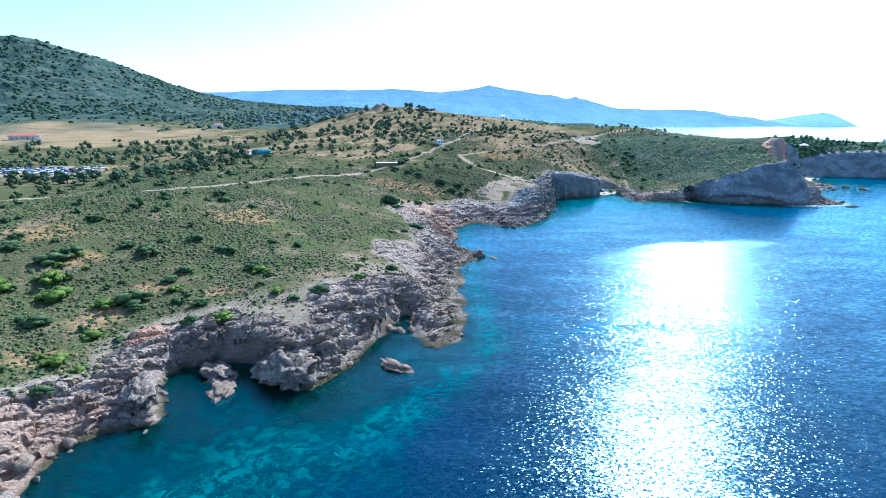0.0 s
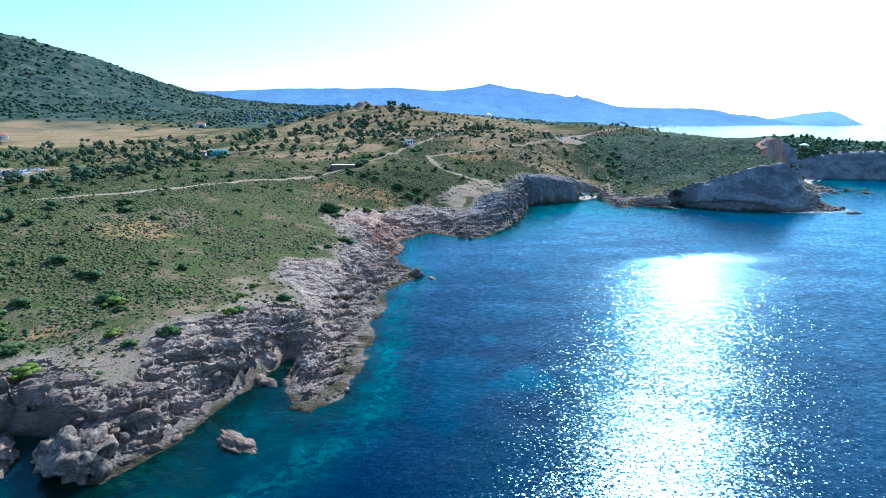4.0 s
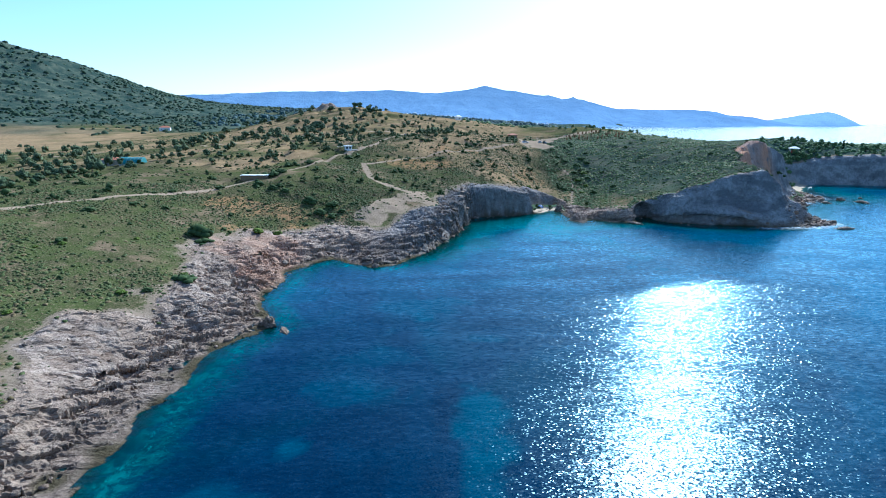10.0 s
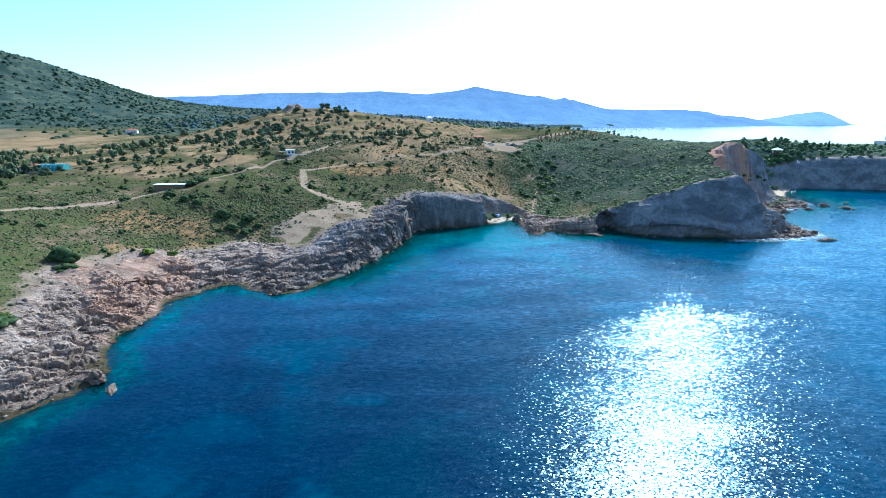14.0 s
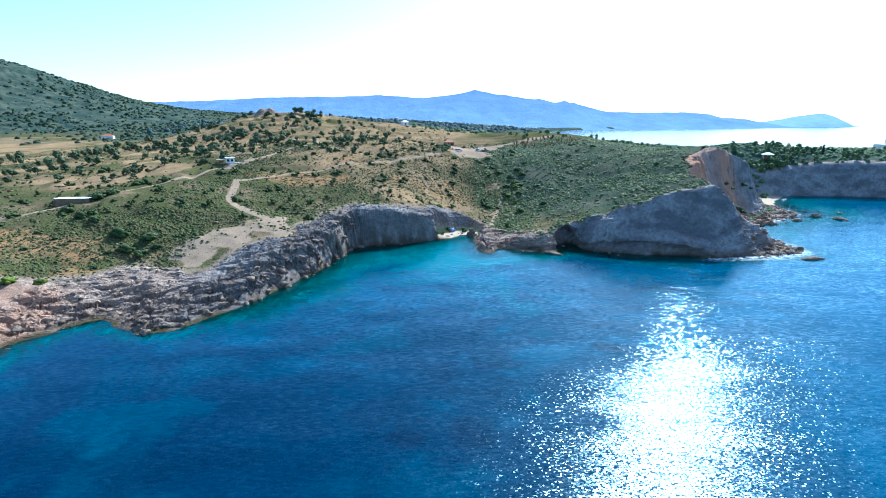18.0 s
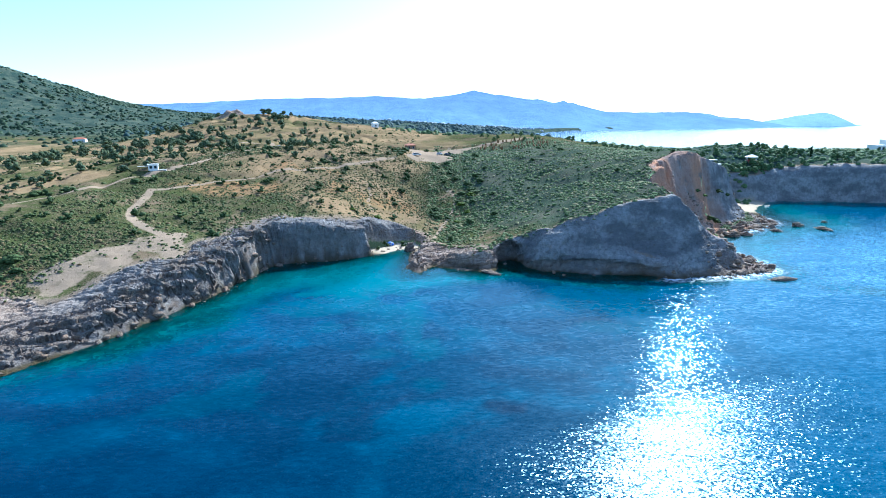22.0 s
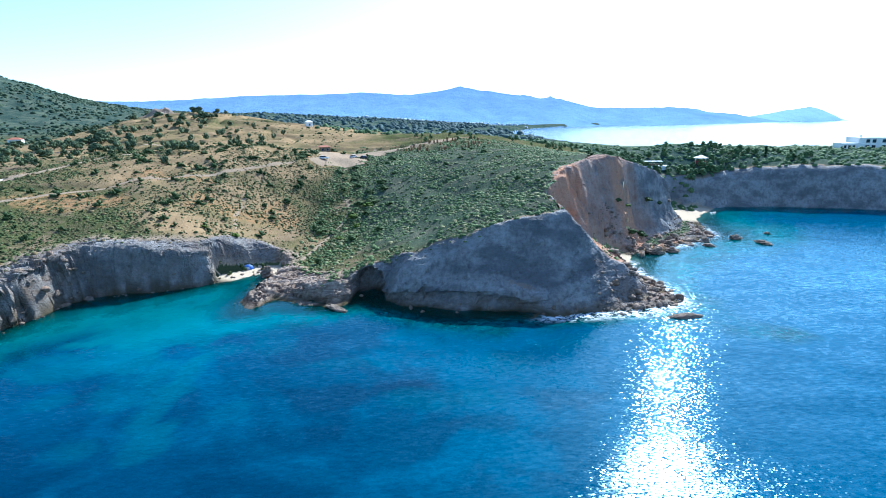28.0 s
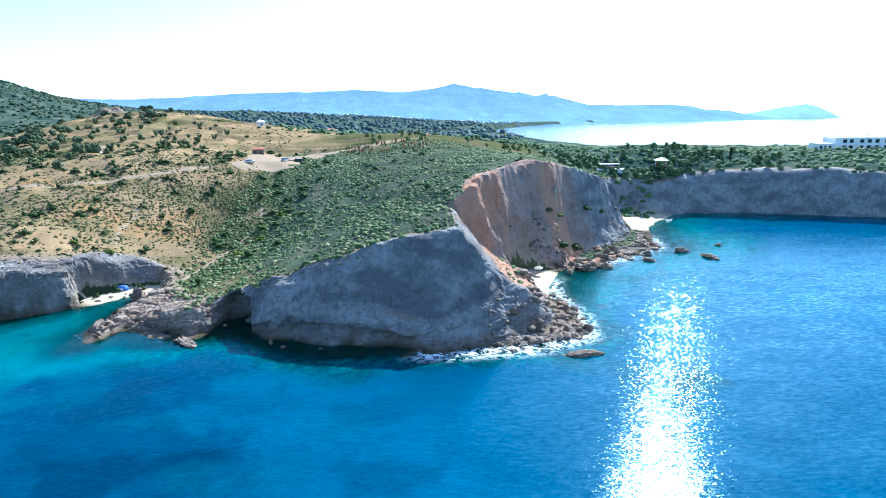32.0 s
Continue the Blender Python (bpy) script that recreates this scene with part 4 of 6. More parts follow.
def far_cape():
    xs, ys = np.linspace(2060, 2660, 90), np.linspace(3400, 3800, 40)
    x, y = np.meshgrid(xs, ys, indexing="ij")
    crest = np.interp(x, [2060, 2154, 2296, 2402, 2527, 2565, 2600, 2660], [0, 30, 52, 73, 86, 66, 22, -2])
    z = crest * np.sin(np.clip((y - 3400) / 240, 0, 1.7) * np.pi / 2) ** 0.7 + 2 * fbm(x / 40, y / 40, 2.0, 3) - 2
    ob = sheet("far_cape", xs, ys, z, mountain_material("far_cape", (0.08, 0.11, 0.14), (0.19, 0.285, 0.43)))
    return tagged(ob, "pale hazy rocky cape on the horizon", "cape", kind="structure")


far_cape()


# ---- finding the ground ----
def height(x, y):
    """Height of the ground sheet at places, between its grid points."""
    x, y = np.asarray(x, float), np.asarray(y, float)
    i = np.clip(np.searchsorted(GX, x) - 1, 0, len(GX) - 2)
    j = np.clip(np.searchsorted(GY, y) - 1, 0, len(GY) - 2)
    u, v = (x - GX[i]) / (GX[i + 1] - GX[i]), (y - GY[j]) / (GY[j + 1] - GY[j])
    return ((1 - u) * (1 - v) * gz[i, j] + u * (1 - v) * gz[i + 1, j] + (1 - u) * v * gz[i, j + 1] + u * v * gz[i + 1, j + 1])


def cover(field, x, y):
    i = np.clip(np.searchsorted(GX, x), 0, len(GX) - 1)
    j = np.clip(np.searchsorted(GY, y), 0, len(GY) - 1)
    return field[i, j]


# ---- building helpers ----
def part(name, bm, material, parent=None, label=""):
    me = bpy.data.meshes.new(name)
    bm.to_mesh(me)
    bm.free()
    me.materials.append(material)
    ob = new(name, me)
    ob.parent = parent
    if label:
        ob["label"] = label
    return ob


def root(name, m, label, category, group=""):
    ob = new(name)
    ob.empty_display_size = 0.5
    ob.matrix_world = m
    return tagged(ob, label, category, group)


def box(bm, x0, y0, z0, x1, y1, z1, bevel=0.0):
    vs = bmesh.ops.create_cube(bm, size=1.0, matrix=Matrix.Translation(((x0 + x1) / 2, (y0 + y1) / 2, (z0 + z1) / 2))
                               @ Matrix.Diagonal((x1 - x0, y1 - y0, z1 - z0, 1)))["verts"]
    if bevel:
        es = list({e for v in vs for e in v.link_edges})
        bmesh.ops.bevel(bm, geom=es, offset=bevel, segments=1, affect="EDGES")
    return bm


def boxed(*args, bevel=0.0):
    return box(bmesh.new(), *args, bevel=bevel)


def tube(bm, a, b, r0, r1, sides=6):
    a, b = Vector(a), Vector(b)
    turn = (b - a).to_track_quat("Z", "Y").to_matrix().to_4x4()
    bmesh.ops.create_cone(bm, cap_ends=True, segments=sides, radius1=r0, radius2=r1, depth=(b - a).length,
                          matrix=Matrix.Translation((a + b) / 2) @ turn)
    return bm


def raw_mesh(name, verts, faces, material, sm=False):
    """A mesh from arrays of triangles."""
    me = bpy.data.meshes.new(name)
    me.vertices.add(len(verts))
    me.vertices.foreach_set("co", np.asarray(verts, np.float32).ravel())
    me.loops.add(len(faces) * 3)
    me.loops.foreach_set("vertex_index", np.asarray(faces, np.int32).ravel())
    me.polygons.add(len(faces))
    me.polygons.foreach_set("loop_start", np.arange(0, len(faces) * 3, 3, dtype=np.int32))
    if sm:
        me.polygons.foreach_set("use_smooth", np.ones(len(faces), bool))
    me.update(calc_edges=True)
    me.materials.append(material)
    return me


def ball(sub=1):
    bm = bmesh.new()
    bmesh.ops.create_icosphere(bm, subdivisions=sub, radius=1.0)
    v = np.array([p.co[:] for p in bm.verts])
    f = np.array([[p.index for p in q.verts] for q in bm.faces])
    bm.free()
    return v, f


ICO, ICO2 = ball(1), ball(2)


def leafy(name, seed, clumps, leaves, reach, tall, low, size, material, shape=None):
    """A crown: ragged clumps in a dome or cone, with loose sprays of leaves round them."""
    r = np.random.RandomState(seed)
    verts, faces, n = [], [], 0
    for c in range(clumps):
        a, d = r.uniform(0, 2 * np.pi), r.uniform(0, 1) ** 0.6
        h = r.uniform(0, 1)
        ring = (shape(h) if shape else np.sqrt(max(0.05, 1 - (h * 0.95) ** 2))) * reach * d * r.uniform(0.75, 1.15)
        o = np.array([ring * np.cos(a), ring * np.sin(a), low + h * (tall - low)])
        k = size * r.uniform(0.6, 1.25)
        v = ICO[0] * (k * (1 + 0.33 * r.uniform(-1, 1, (len(ICO[0]), 1)))) * np.array([1, 1, 0.8])
        verts.append(v + o)
        faces.append(ICO[1] + n)
        n += len(v)
        for _ in range(max(1, leaves // clumps)):
            w = r.normal(size=3)
            w[2] = abs(w[2]) * 0.8
            w /= np.linalg.norm(w)
            p, s1, s2 = o + w * k * r.uniform(0.9, 1.3), r.normal(size=3), r.normal(size=3)
            q = size * 0.45
            verts.append(np.array([p, p + q * s1 / np.linalg.norm(s1), p + q * s2 / np.linalg.norm(s2)]))
            faces.append(np.array([[n, n + 1, n + 2]]))
            n += 3
    return raw_mesh(name, np.vstack(verts), np.vstack(faces), material)


def leaf_material(name, dark, light, dry=None):
    n = Nodes(name)
    rnd = n.t.nodes.new("ShaderNodeObjectInfo").outputs["Random"]
    isl = n.t.nodes.new("ShaderNodeNewGeometry").outputs["Random Per Island"]
    c = n.mix(n.math("ADD", n.math("MULTIPLY", isl, 0.6), n.math("MULTIPLY", rnd, 0.4)), dark, light)
    c = n.mix(n.ramp(n.noise(3.0, 4), 0.35, 0.7), c, tuple(v * 0.55 for v in dark))
    if dry:
        c = n.mix(n.ramp(isl, 0.80, 0.84), c, dry)
    return n.done(c, 0.75, n.bump(n.noise(9.0, 4), 0.6, 0.08), 0, 0.05)


m_lentisk = leaf_material("lentisk_leaves", (0.046, 0.072, 0.026), (0.115, 0.148, 0.052))
m_lime = leaf_material("spring_leaves", (0.075, 0.115, 0.018), (0.17, 0.20, 0.035))
m_olive = leaf_material("olive_leaves", (0.060, 0.088, 0.044), (0.140, 0.168, 0.082))
m_pine = leaf_material("pine_needles", (0.085, 0.135, 0.055), (0.19, 0.245, 0.092))
m_scrub = leaf_material("thyme_scrub", (0.056, 0.076, 0.025), (0.140, 0.155, 0.056), (0.150, 0.110, 0.052))
m_mastic = leaf_material("mastic_scrub", (0.075, 0.112, 0.040), (0.18, 0.23, 0.085), (0.23, 0.21, 0.10))
m_bark = plain("bark", (0.13, 0.095, 0.065), 0.95, 0.4, 4)
m_white = plain("white_render", (0.78, 0.77, 0.73), 0.8, 0.08, 0.6)
m_glass = plain("dark_glass", (0.02, 0.03, 0.04), 0.08, 0.3, 0.5)
m_tile = plain("red_roof_tile", (0.42, 0.15, 0.08), 0.85, 0.35, 2)
m_concrete = plain("concrete", (0.42, 0.39, 0.34), 0.9, 0.2, 1)
m_wood = plain("weathered_wood", (0.24, 0.16, 0.09), 0.85, 0.35, 3)
m_teal = plain("teal_tarpaulin", (0.06, 0.23, 0.23), 0.6, 0.25, 0.4)


# ---- plants as things ----
def plant(name, seed, crown, trunk_h, trunk_r, label, category, group, lean=0.12, limbs=3):
    """One plant: a tapered trunk with limbs, and its crown."""
    ob = root(name, Matrix.Identity(4), label, category, group)
    r = random.Random(seed)
    bm = bmesh.new()
    top = Vector((r.uniform(-lean, lean) * trunk_h, r.uniform(-lean, lean) * trunk_h, trunk_h))
    tube(bm, (0, 0, -0.3), top, trunk_r, trunk_r * 0.6)
    for i in range(limbs):
        a = 2 * math.pi * (i + r.random() * 0.5) / limbs
        tube(bm, top * 0.8, top + Vector((math.cos(a) * trunk_h * 0.5, math.sin(a) * trunk_h * 0.5, trunk_h * 0.55)), trunk_r * 0.5, trunk_r * 0.2, 5)
    part("trunk", bm, m_bark, ob)
    c = new("crown", crown)
    c.parent = ob
    return ob


def park(ob):
    """Take a pattern thing out of the scene once it has been copied."""
    for o in (*ob.children_recursive, ob):
        bpy.data.objects.remove(o)


PATTERNS = {}
for i in range(3):
    PATTERNS["bush", i] = plant("shrub", i, leafy("bush_crown", 10 + i, 16, 60, 0.85, 0.85, 0.15, 0.40, m_lentisk), 0.35, 0.06,
                                "dense dark green lentisk shrub on dry ground", "shrub", "shrubs on the slopes")
    PATTERNS["lime", i] = plant("shrub", 5 + i, leafy("bright_crown", 20 + i, 16, 60, 0.9, 0.8, 0.15, 0.40, m_lime), 0.35, 0.06,
                                "bright yellow-green shrub on the coastal slope", "shrub", "shrubs on the slopes")
    PATTERNS["olive", i] = plant("olive_tree", 9 + i, leafy("olive_crown", 30 + i, 22, 90, 0.85, 1.45, 0.55, 0.36, m_olive), 0.55, 0.10,
                                 "grey-green olive tree on a terraced field", "tree", "olive trees on the terraces")
    PATTERNS["pine", i] = plant("pine_tree", 13 + i, leafy("pine_crown", 40 + i, 26, 110, 0.75, 2.0, 0.5, 0.36, m_pine), 0.9, 0.09,
                                "dark green pine in the dense coastal grove", "tree", "pines behind the beach")
WIDTHS = random.Random(4)


def put_plant(kind, x, y, size):
    z = float(height(x, y))
    m = pose(x, y, z - 0.05 * size, 0, 0, WIDTHS.uniform(0, 360))
    src = PATTERNS[kind, WIDTHS.randrange(3)]
    ob = copy_thing(src, m)
    k = size * WIDTHS.uniform(0.88, 1.12)
    ob.scale = (k, k * WIDTHS.uniform(0.85, 1.15), k * WIDTHS.uniform(0.8, 1.05) * (0.72 if kind in ("bush", "lime") else 1.0))
    return ob


# shrubs that stand out on the near slope: x, y, size
NEAR_SHRUBS = [(-79, 103, 2.6), (-65, 113, 2.2), (-58, 122, 1.8), (-57, 93, 2.6), (-42, 85, 1.6), (-39, 109, 2.4), (-10, 113, 1.4), (-77, 107, 2.2),
               (-66, 81, 2.0), (-52, 63, 1.6), (-54, 102, 1.7), (-19, 189, 3.6), (-7, 158, 2.4), (-34, 125, 1.4), (-48, 118, 1.6), (-89, 106, 2.4),
               (-51, 79, 1.2), (-34, 103, 1.3), (-15, 105, 1.2), (-56, 154, 1.5), (-41, 126, 1.4), (-22, 96, 1.5), (-70, 165, 2.2), (-50, 193, 1.6),
               (-46, 207, 1.5), (-66, 158, 2.2), (-118, 204, 2.8), (-16, 186, 2.6)]
LIME_SHRUBS = [(-70, 91, 2.6), (-56, 80, 1.4), (-37, 86, 1.5), (-37, 107, 1.8), (-16, 104, 1.2), (-60, 90, 1.8), (-74, 96, 2.2), (-80, 90, 2.6), (-30, 95, 1.3),
               (-4, 209, 1.4), (-9, 206, 1.6), (118, 333, 2.4), (114, 325, 2.2), (116, 318, 2.0), (112, 308, 1.6), (207, 318, 1.6), (84, 295, 1.6), (76, 294, 1.4)]
MID_SHRUBS = [(-20, 257, 3.4), (-18, 260, 2.8), (-24, 259, 2.6), (-31, 258, 2.6), (-35, 241, 2.4), (4, 227, 2.2), (-1, 233, 2.6), (-14, 243, 2.4), (-16, 241, 2.6), (-11, 239, 2.4), (8, 233, 2.0), (-22, 245, 2.4), (9, 226, 1.6),
              (1, 296, 2.2), (-22, 280, 2.6), (-13, 283, 2.4), (27, 358, 2.2), (27, 336, 1.8), (37, 339, 1.8), (38, 329, 1.5), (42, 330, 1.4), (47, 341, 1.5),
              (51, 335, 2.0), (57, 335, 2.2), (52, 352, 2.0), (61, 340, 1.7), (63, 345, 1.8), (54, 363, 2.2), (66, 352, 1.6), (71, 355, 1.9)]
HILL_SHRUBS = [(75, 356, 1.4), (52, 395, 2.6), (63, 328, 1.2), (66, 324, 1.2), (67, 319, 1.6), (71, 322, 1.2), (56, 331, 1.6), (88, 317, 1.8), (89, 332, 1.6),
               (84, 323, 1.2), (103, 323, 2.2), (78, 396, 2.2), (86, 369, 2.4), (87, 387, 2.2), (91, 363, 2.2), (102, 363, 2.0), (86, 374, 2.6), (83, 380, 2.2)]
HEAD_SHRUBS = [(103, 362, 2.2), (108, 370, 2.6), (117, 345, 2.6), (121, 352, 2.6), (117, 377, 2.4), (114, 337, 2.4), (119, 335, 2.4), (168, 301, 1.6),
               (147, 357, 1.8), (153, 368, 2.0), (168, 358, 2.0), (164, 378, 2.2), (146, 317, 1.4), (155, 393, 2.4), (177, 311, 1.5), (207, 312, 2.6),
               (212, 318, 2.6), (203, 315, 2.2), (218, 330, 2.2), (225, 336, 1.8), (123, 345, 2.2), (126, 360, 2.2), (112, 352, 2.2)]
for kind, spots in (("bush", NEAR_SHRUBS), ("lime", LIME_SHRUBS), ("bush", MID_SHRUBS), ("bush", HILL_SHRUBS), ("bush", HEAD_SHRUBS)):
    for x, y, size in spots:
        put_plant(kind, x, y, size * (1.2 if y < 235 else 0.85))
SOW = np.random.RandomState(21)


def sow(kind, count, x0, x1, y0, y1, lo, hi, clear=0.4):
    made = 0
    while made < count:
        x, y = SOW.uniform(x0, x1), SOW.uniform(y0, y1)
        if cover(pathy, x, y) > clear or cover(rocky, x, y) > 0.6 or cover(gs, x, y) < 3 or cover(gsand, x, y) > 0.3:
            made += 0.02
            continue
        put_plant(kind, x, y, SOW.uniform(lo, hi))
        made += 1


sow("olive", 95, -150, -5, 395, 565, 1.8, 3.4)
sow("olive", 60, -235, -112, 205, 245, 1.9, 3.0)
sow("olive", 16, -170, -115, 245, 290, 1.9, 3.0)
sow("olive", 26, -160, -60, 285, 335, 1.4, 2.4)
sow("olive", 16, -45, -6, 290, 360, 1.3, 2.2)
sow("olive", 24, -300, -180, 350, 480, 1.5, 2.4)
sow("bush", 46, 0, 90, 335, 520, 0.8, 2.0)
sow("bush", 20, -120, -5, 90, 240, 0.7, 1.5)
sow("bush", 24, -112, -40, 66, 128, 1.0, 2.2)
sow("lime", 16, -112, -44, 64, 110, 0.8, 1.8)
sow("lime", 14, -45, 0, 90, 200, 0.5, 1.1)
sow("bush", 30, -60, 20, 200, 262, 0.6, 1.5)
sow("bush", 18, 104, 128, 300, 392, 1.4, 2.4)
sow("bush", 26, 135, 230, 300, 420, 0.8, 1.6)
sow("pine", 90, 222, 330, 390, 432, 1.0, 1.8)
sow("pine", 44, 130, 240, 430, 500, 0.9, 1.6)
sow("pine", 26, 246, 286, 376, 402, 1.1, 1.9)
sow("pine", 20, 330, 470, 400, 500, 0.8, 1.4)
for key in list(PATTERNS):
    park(PATTERNS.pop(key))

m_cyp = leaf_material("cypress_leaves", (0.016, 0.032, 0.012), (0.035, 0.058, 0.020))
cypress = plant("cypress", 3, leafy("cypress_crown", 60, 34, 90, 0.7, 6.0, 0.3, 0.5, m_cyp, lambda h: 1.0 - 0.75 * h), 0.8, 0.14,
                "tall dark narrow cypress on the cliff top", "tree", "", 0.02, 2)
cypress.matrix_world = pose(306, 408, float(height(306, 408)) - 0.1)


# ---- low scrub and far woods: too many to count ----
def dome(sides=5):
    v = [(math.cos(a), math.sin(a), -0.15) for a in np.arange(sides) * 2 * math.pi / sides]
    v += [(0.85 * math.cos(a + 0.4), 0.85 * math.sin(a + 0.4), 0.55) for a in np.arange(sides) * 2 * math.pi / sides] + [(0, 0, 1.0)]
    f = []
    for i in range(sides):
        j = (i + 1) % sides
        f += [(i, j, sides + i), (j, sides + j, sides + i), (sides + i, sides + j, 2 * sides)]
    return np.array(v), np.array(f)


def thicket(name, places, sizes, tall, material, label, category, seed=1, base=None):
    """Many low bushes as one mesh."""
    r = np.random.RandomState(seed)
    v, f = base or dome()
    n = len(places)
    a = r.uniform(0, 2 * np.pi, n)
    jit = 1 + 0.34 * r.uniform(-1, 1, (n, len(v), 1))
    vv = v[None] * jit
    x = vv[..., 0] * np.cos(a)[:, None] - vv[..., 1] * np.sin(a)[:, None]
    y = vv[..., 0] * np.sin(a)[:, None] + vv[..., 1] * np.cos(a)[:, None]
    k = sizes[:, None]
    verts = np.stack([places[:, :1] + x * k, places[:, 1:2] + y * k, places[:, 2:] + vv[..., 2] * k * tall], -1).reshape(-1, 3)
    faces = (f[None] + (np.arange(n) * len(v))[:, None, None]).reshape(-1, 3)
    return tagged(new(name, raw_mesh(name, verts, faces, material)), label, category, kind="stuff")


def strew(count, x0, x1, y0, y1, seed, keep):
    r = np.random.RandomState(seed)
    x, y = r.uniform(x0, x1, count), r.uniform(y0, y1, count)
    ok = r.uniform(0, 1, count) < keep(x, y)
    x, y = x[ok], y[ok]
    return np.stack([x, y, height(x, y)], -1), r.uniform(0, 1, len(x))


def wild(x, y):
    k = (1 - cover(rocky, x, y)) * (1 - cover(pathy, x, y)) * (1 - cover(gsand, x, y)) * (cover(gs, x, y) > 2.5)
    return np.clip(k, 0, 1) * (1 - 0.4 * cover(straw, x, y)) * (0.2 + 0.8 * smooth(fbm(x / 14, y / 14, 3.0, 3), -0.5, 0.3))


for name, count, area, lo, hi, seed in [
        ("near_scrub", 74000, (-135, 20, 62, 250), 0.15, 0.50, 2), ("cove_scrub", 34000, (-5, 116, 222, 400), 0.18, 0.55, 3),
        ("headland_scrub", 28000, (100, 245, 262, 440), 0.32, 0.85, 4), ("hill_scrub", 15000, (0, 112, 285, 375), 0.22, 0.5, 6), ("terrace_scrub", 12000, (-230, 90, 235, 560), 0.3, 0.9, 5)]:
    p, q = strew(count, area[0], area[1], area[2], area[3], seed, wild)
    thicket(name, p, lo + (hi - lo) * q ** 2.6, 0.62, m_mastic if name == "headland_scrub" else m_scrub, "low green scrub of mastic and thyme over the headland" if name == "headland_scrub" else "low grey-green and straw-coloured thyme scrub", "scrub", seed)
p, q = strew(4200, 60, 262, 500, 900, 13, lambda x, y: (cover(gs, x, y) > 4) * (0.3 + 0.7 * smooth(fbm(x / 40, y / 40, 5.0, 3), -0.5, 0.3)))
thicket("valley_woods", p, 1.0 + 1.6 * q ** 2, 0.9, m_pine, "dark green trees filling the valley behind the headland", "trees", 14)
m_wood_far = leaf_material("far_woods", (0.030, 0.052, 0.030), (0.075, 0.105, 0.055))
p, q = strew(30000, -1700, -260, 600, 1750, 7, lambda x, y: (cover(straw, x, y) < 0.3) * (0.25 + 0.75 * smooth(fbm(x / 90, y / 90, 2.0, 3), -0.5, 0.5)))
thicket("hillside_maquis", p, 1.4 + 2.8 * q ** 2, 0.8, m_wood_far, "dark green maquis bushes over the hillside", "scrub", 8)
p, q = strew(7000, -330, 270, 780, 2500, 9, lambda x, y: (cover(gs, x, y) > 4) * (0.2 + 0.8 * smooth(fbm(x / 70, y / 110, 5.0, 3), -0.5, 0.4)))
# distance haze is mixed into these leaf colours: paler and bluer
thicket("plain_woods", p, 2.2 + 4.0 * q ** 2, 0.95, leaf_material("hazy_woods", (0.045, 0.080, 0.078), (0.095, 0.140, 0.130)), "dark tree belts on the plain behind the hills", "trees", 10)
p, q = strew(9000, 226, 480, 376, 640, 11, lambda x, y: (cover(gs, x, y) > 7) * (0.35 + 0.65 * smooth(fbm(x / 16, y / 16, 4.0, 3), -0.4, 0.2)))
thicket("grove_undergrowth", p, 0.7 + 1.1 * q ** 2, 0.9, m_pine, "thick green bushes under the pine grove", "scrub", 12)


def crown_base(seed, clumps, leaves, reach, tall, low, size):
    """The corners and faces of one small ragged crown, to be strewn many times."""
    me = leafy("crown_base", seed, clumps, leaves, reach, tall, low, size, m_olive)
    v = np.empty(len(me.vertices) * 3, np.float32)
    f = np.empty(len(me.polygons) * 3, np.int32)
    me.vertices.foreach_get("co", v)
    me.loops.foreach_get("vertex_index", f)
    bpy.data.meshes.remove(me)
    return v.reshape(-1, 3), f.reshape(-1, 3)


def open_ground(x, y):
    return (cover(rocky, x, y) < 0.4) * (cover(pathy, x, y) < 0.3) * (cover(gs, x, y) > 3)


SMALL_TREE, SMALL_BUSH = crown_base(51, 9, 27, 0.8, 1.35, 0.3, 0.42), crown_base(52, 8, 24, 0.9, 0.8, 0.1, 0.42)
for name, count, area, lo, hi, mat, base, label, category, seed in [
        ("terrace_olives", 190, (-330, -100, 270, 440), 1.6, 3.2, m_olive, SMALL_TREE, "scattered grey-green olive trees between the dry terraces", "trees", 61),
        ("ridge_olives", 130, (-80, 50, 330, 500), 1.4, 2.6, m_olive, SMALL_TREE, "olive trees dotted over the dry ridge", "trees", 62),
        ("hillside_bushes", 420, (-60, 112, 250, 420), 0.6, 1.8, m_lentisk, SMALL_BUSH, "rounded green bushes dotted over the brown hillside", "shrubs", 63),
        ("field_bushes", 420, (-320, -60, 130, 330), 0.8, 2.2, m_lentisk, SMALL_BUSH, "dark green bushes and hedges between the dry fields", "shrubs", 64),
        ("slope_bushes", 110, (-130, 0, 62, 230), 0.4, 1.1, m_lentisk, SMALL_BUSH, "dense green lentisk clumps on the near slope", "shrubs", 65)]:
    p, q = strew(count, *area, seed, open_ground)
    thicket(name, p, lo + (hi - lo) * q ** 1.8, 1.0, mat, label, category, seed, base)


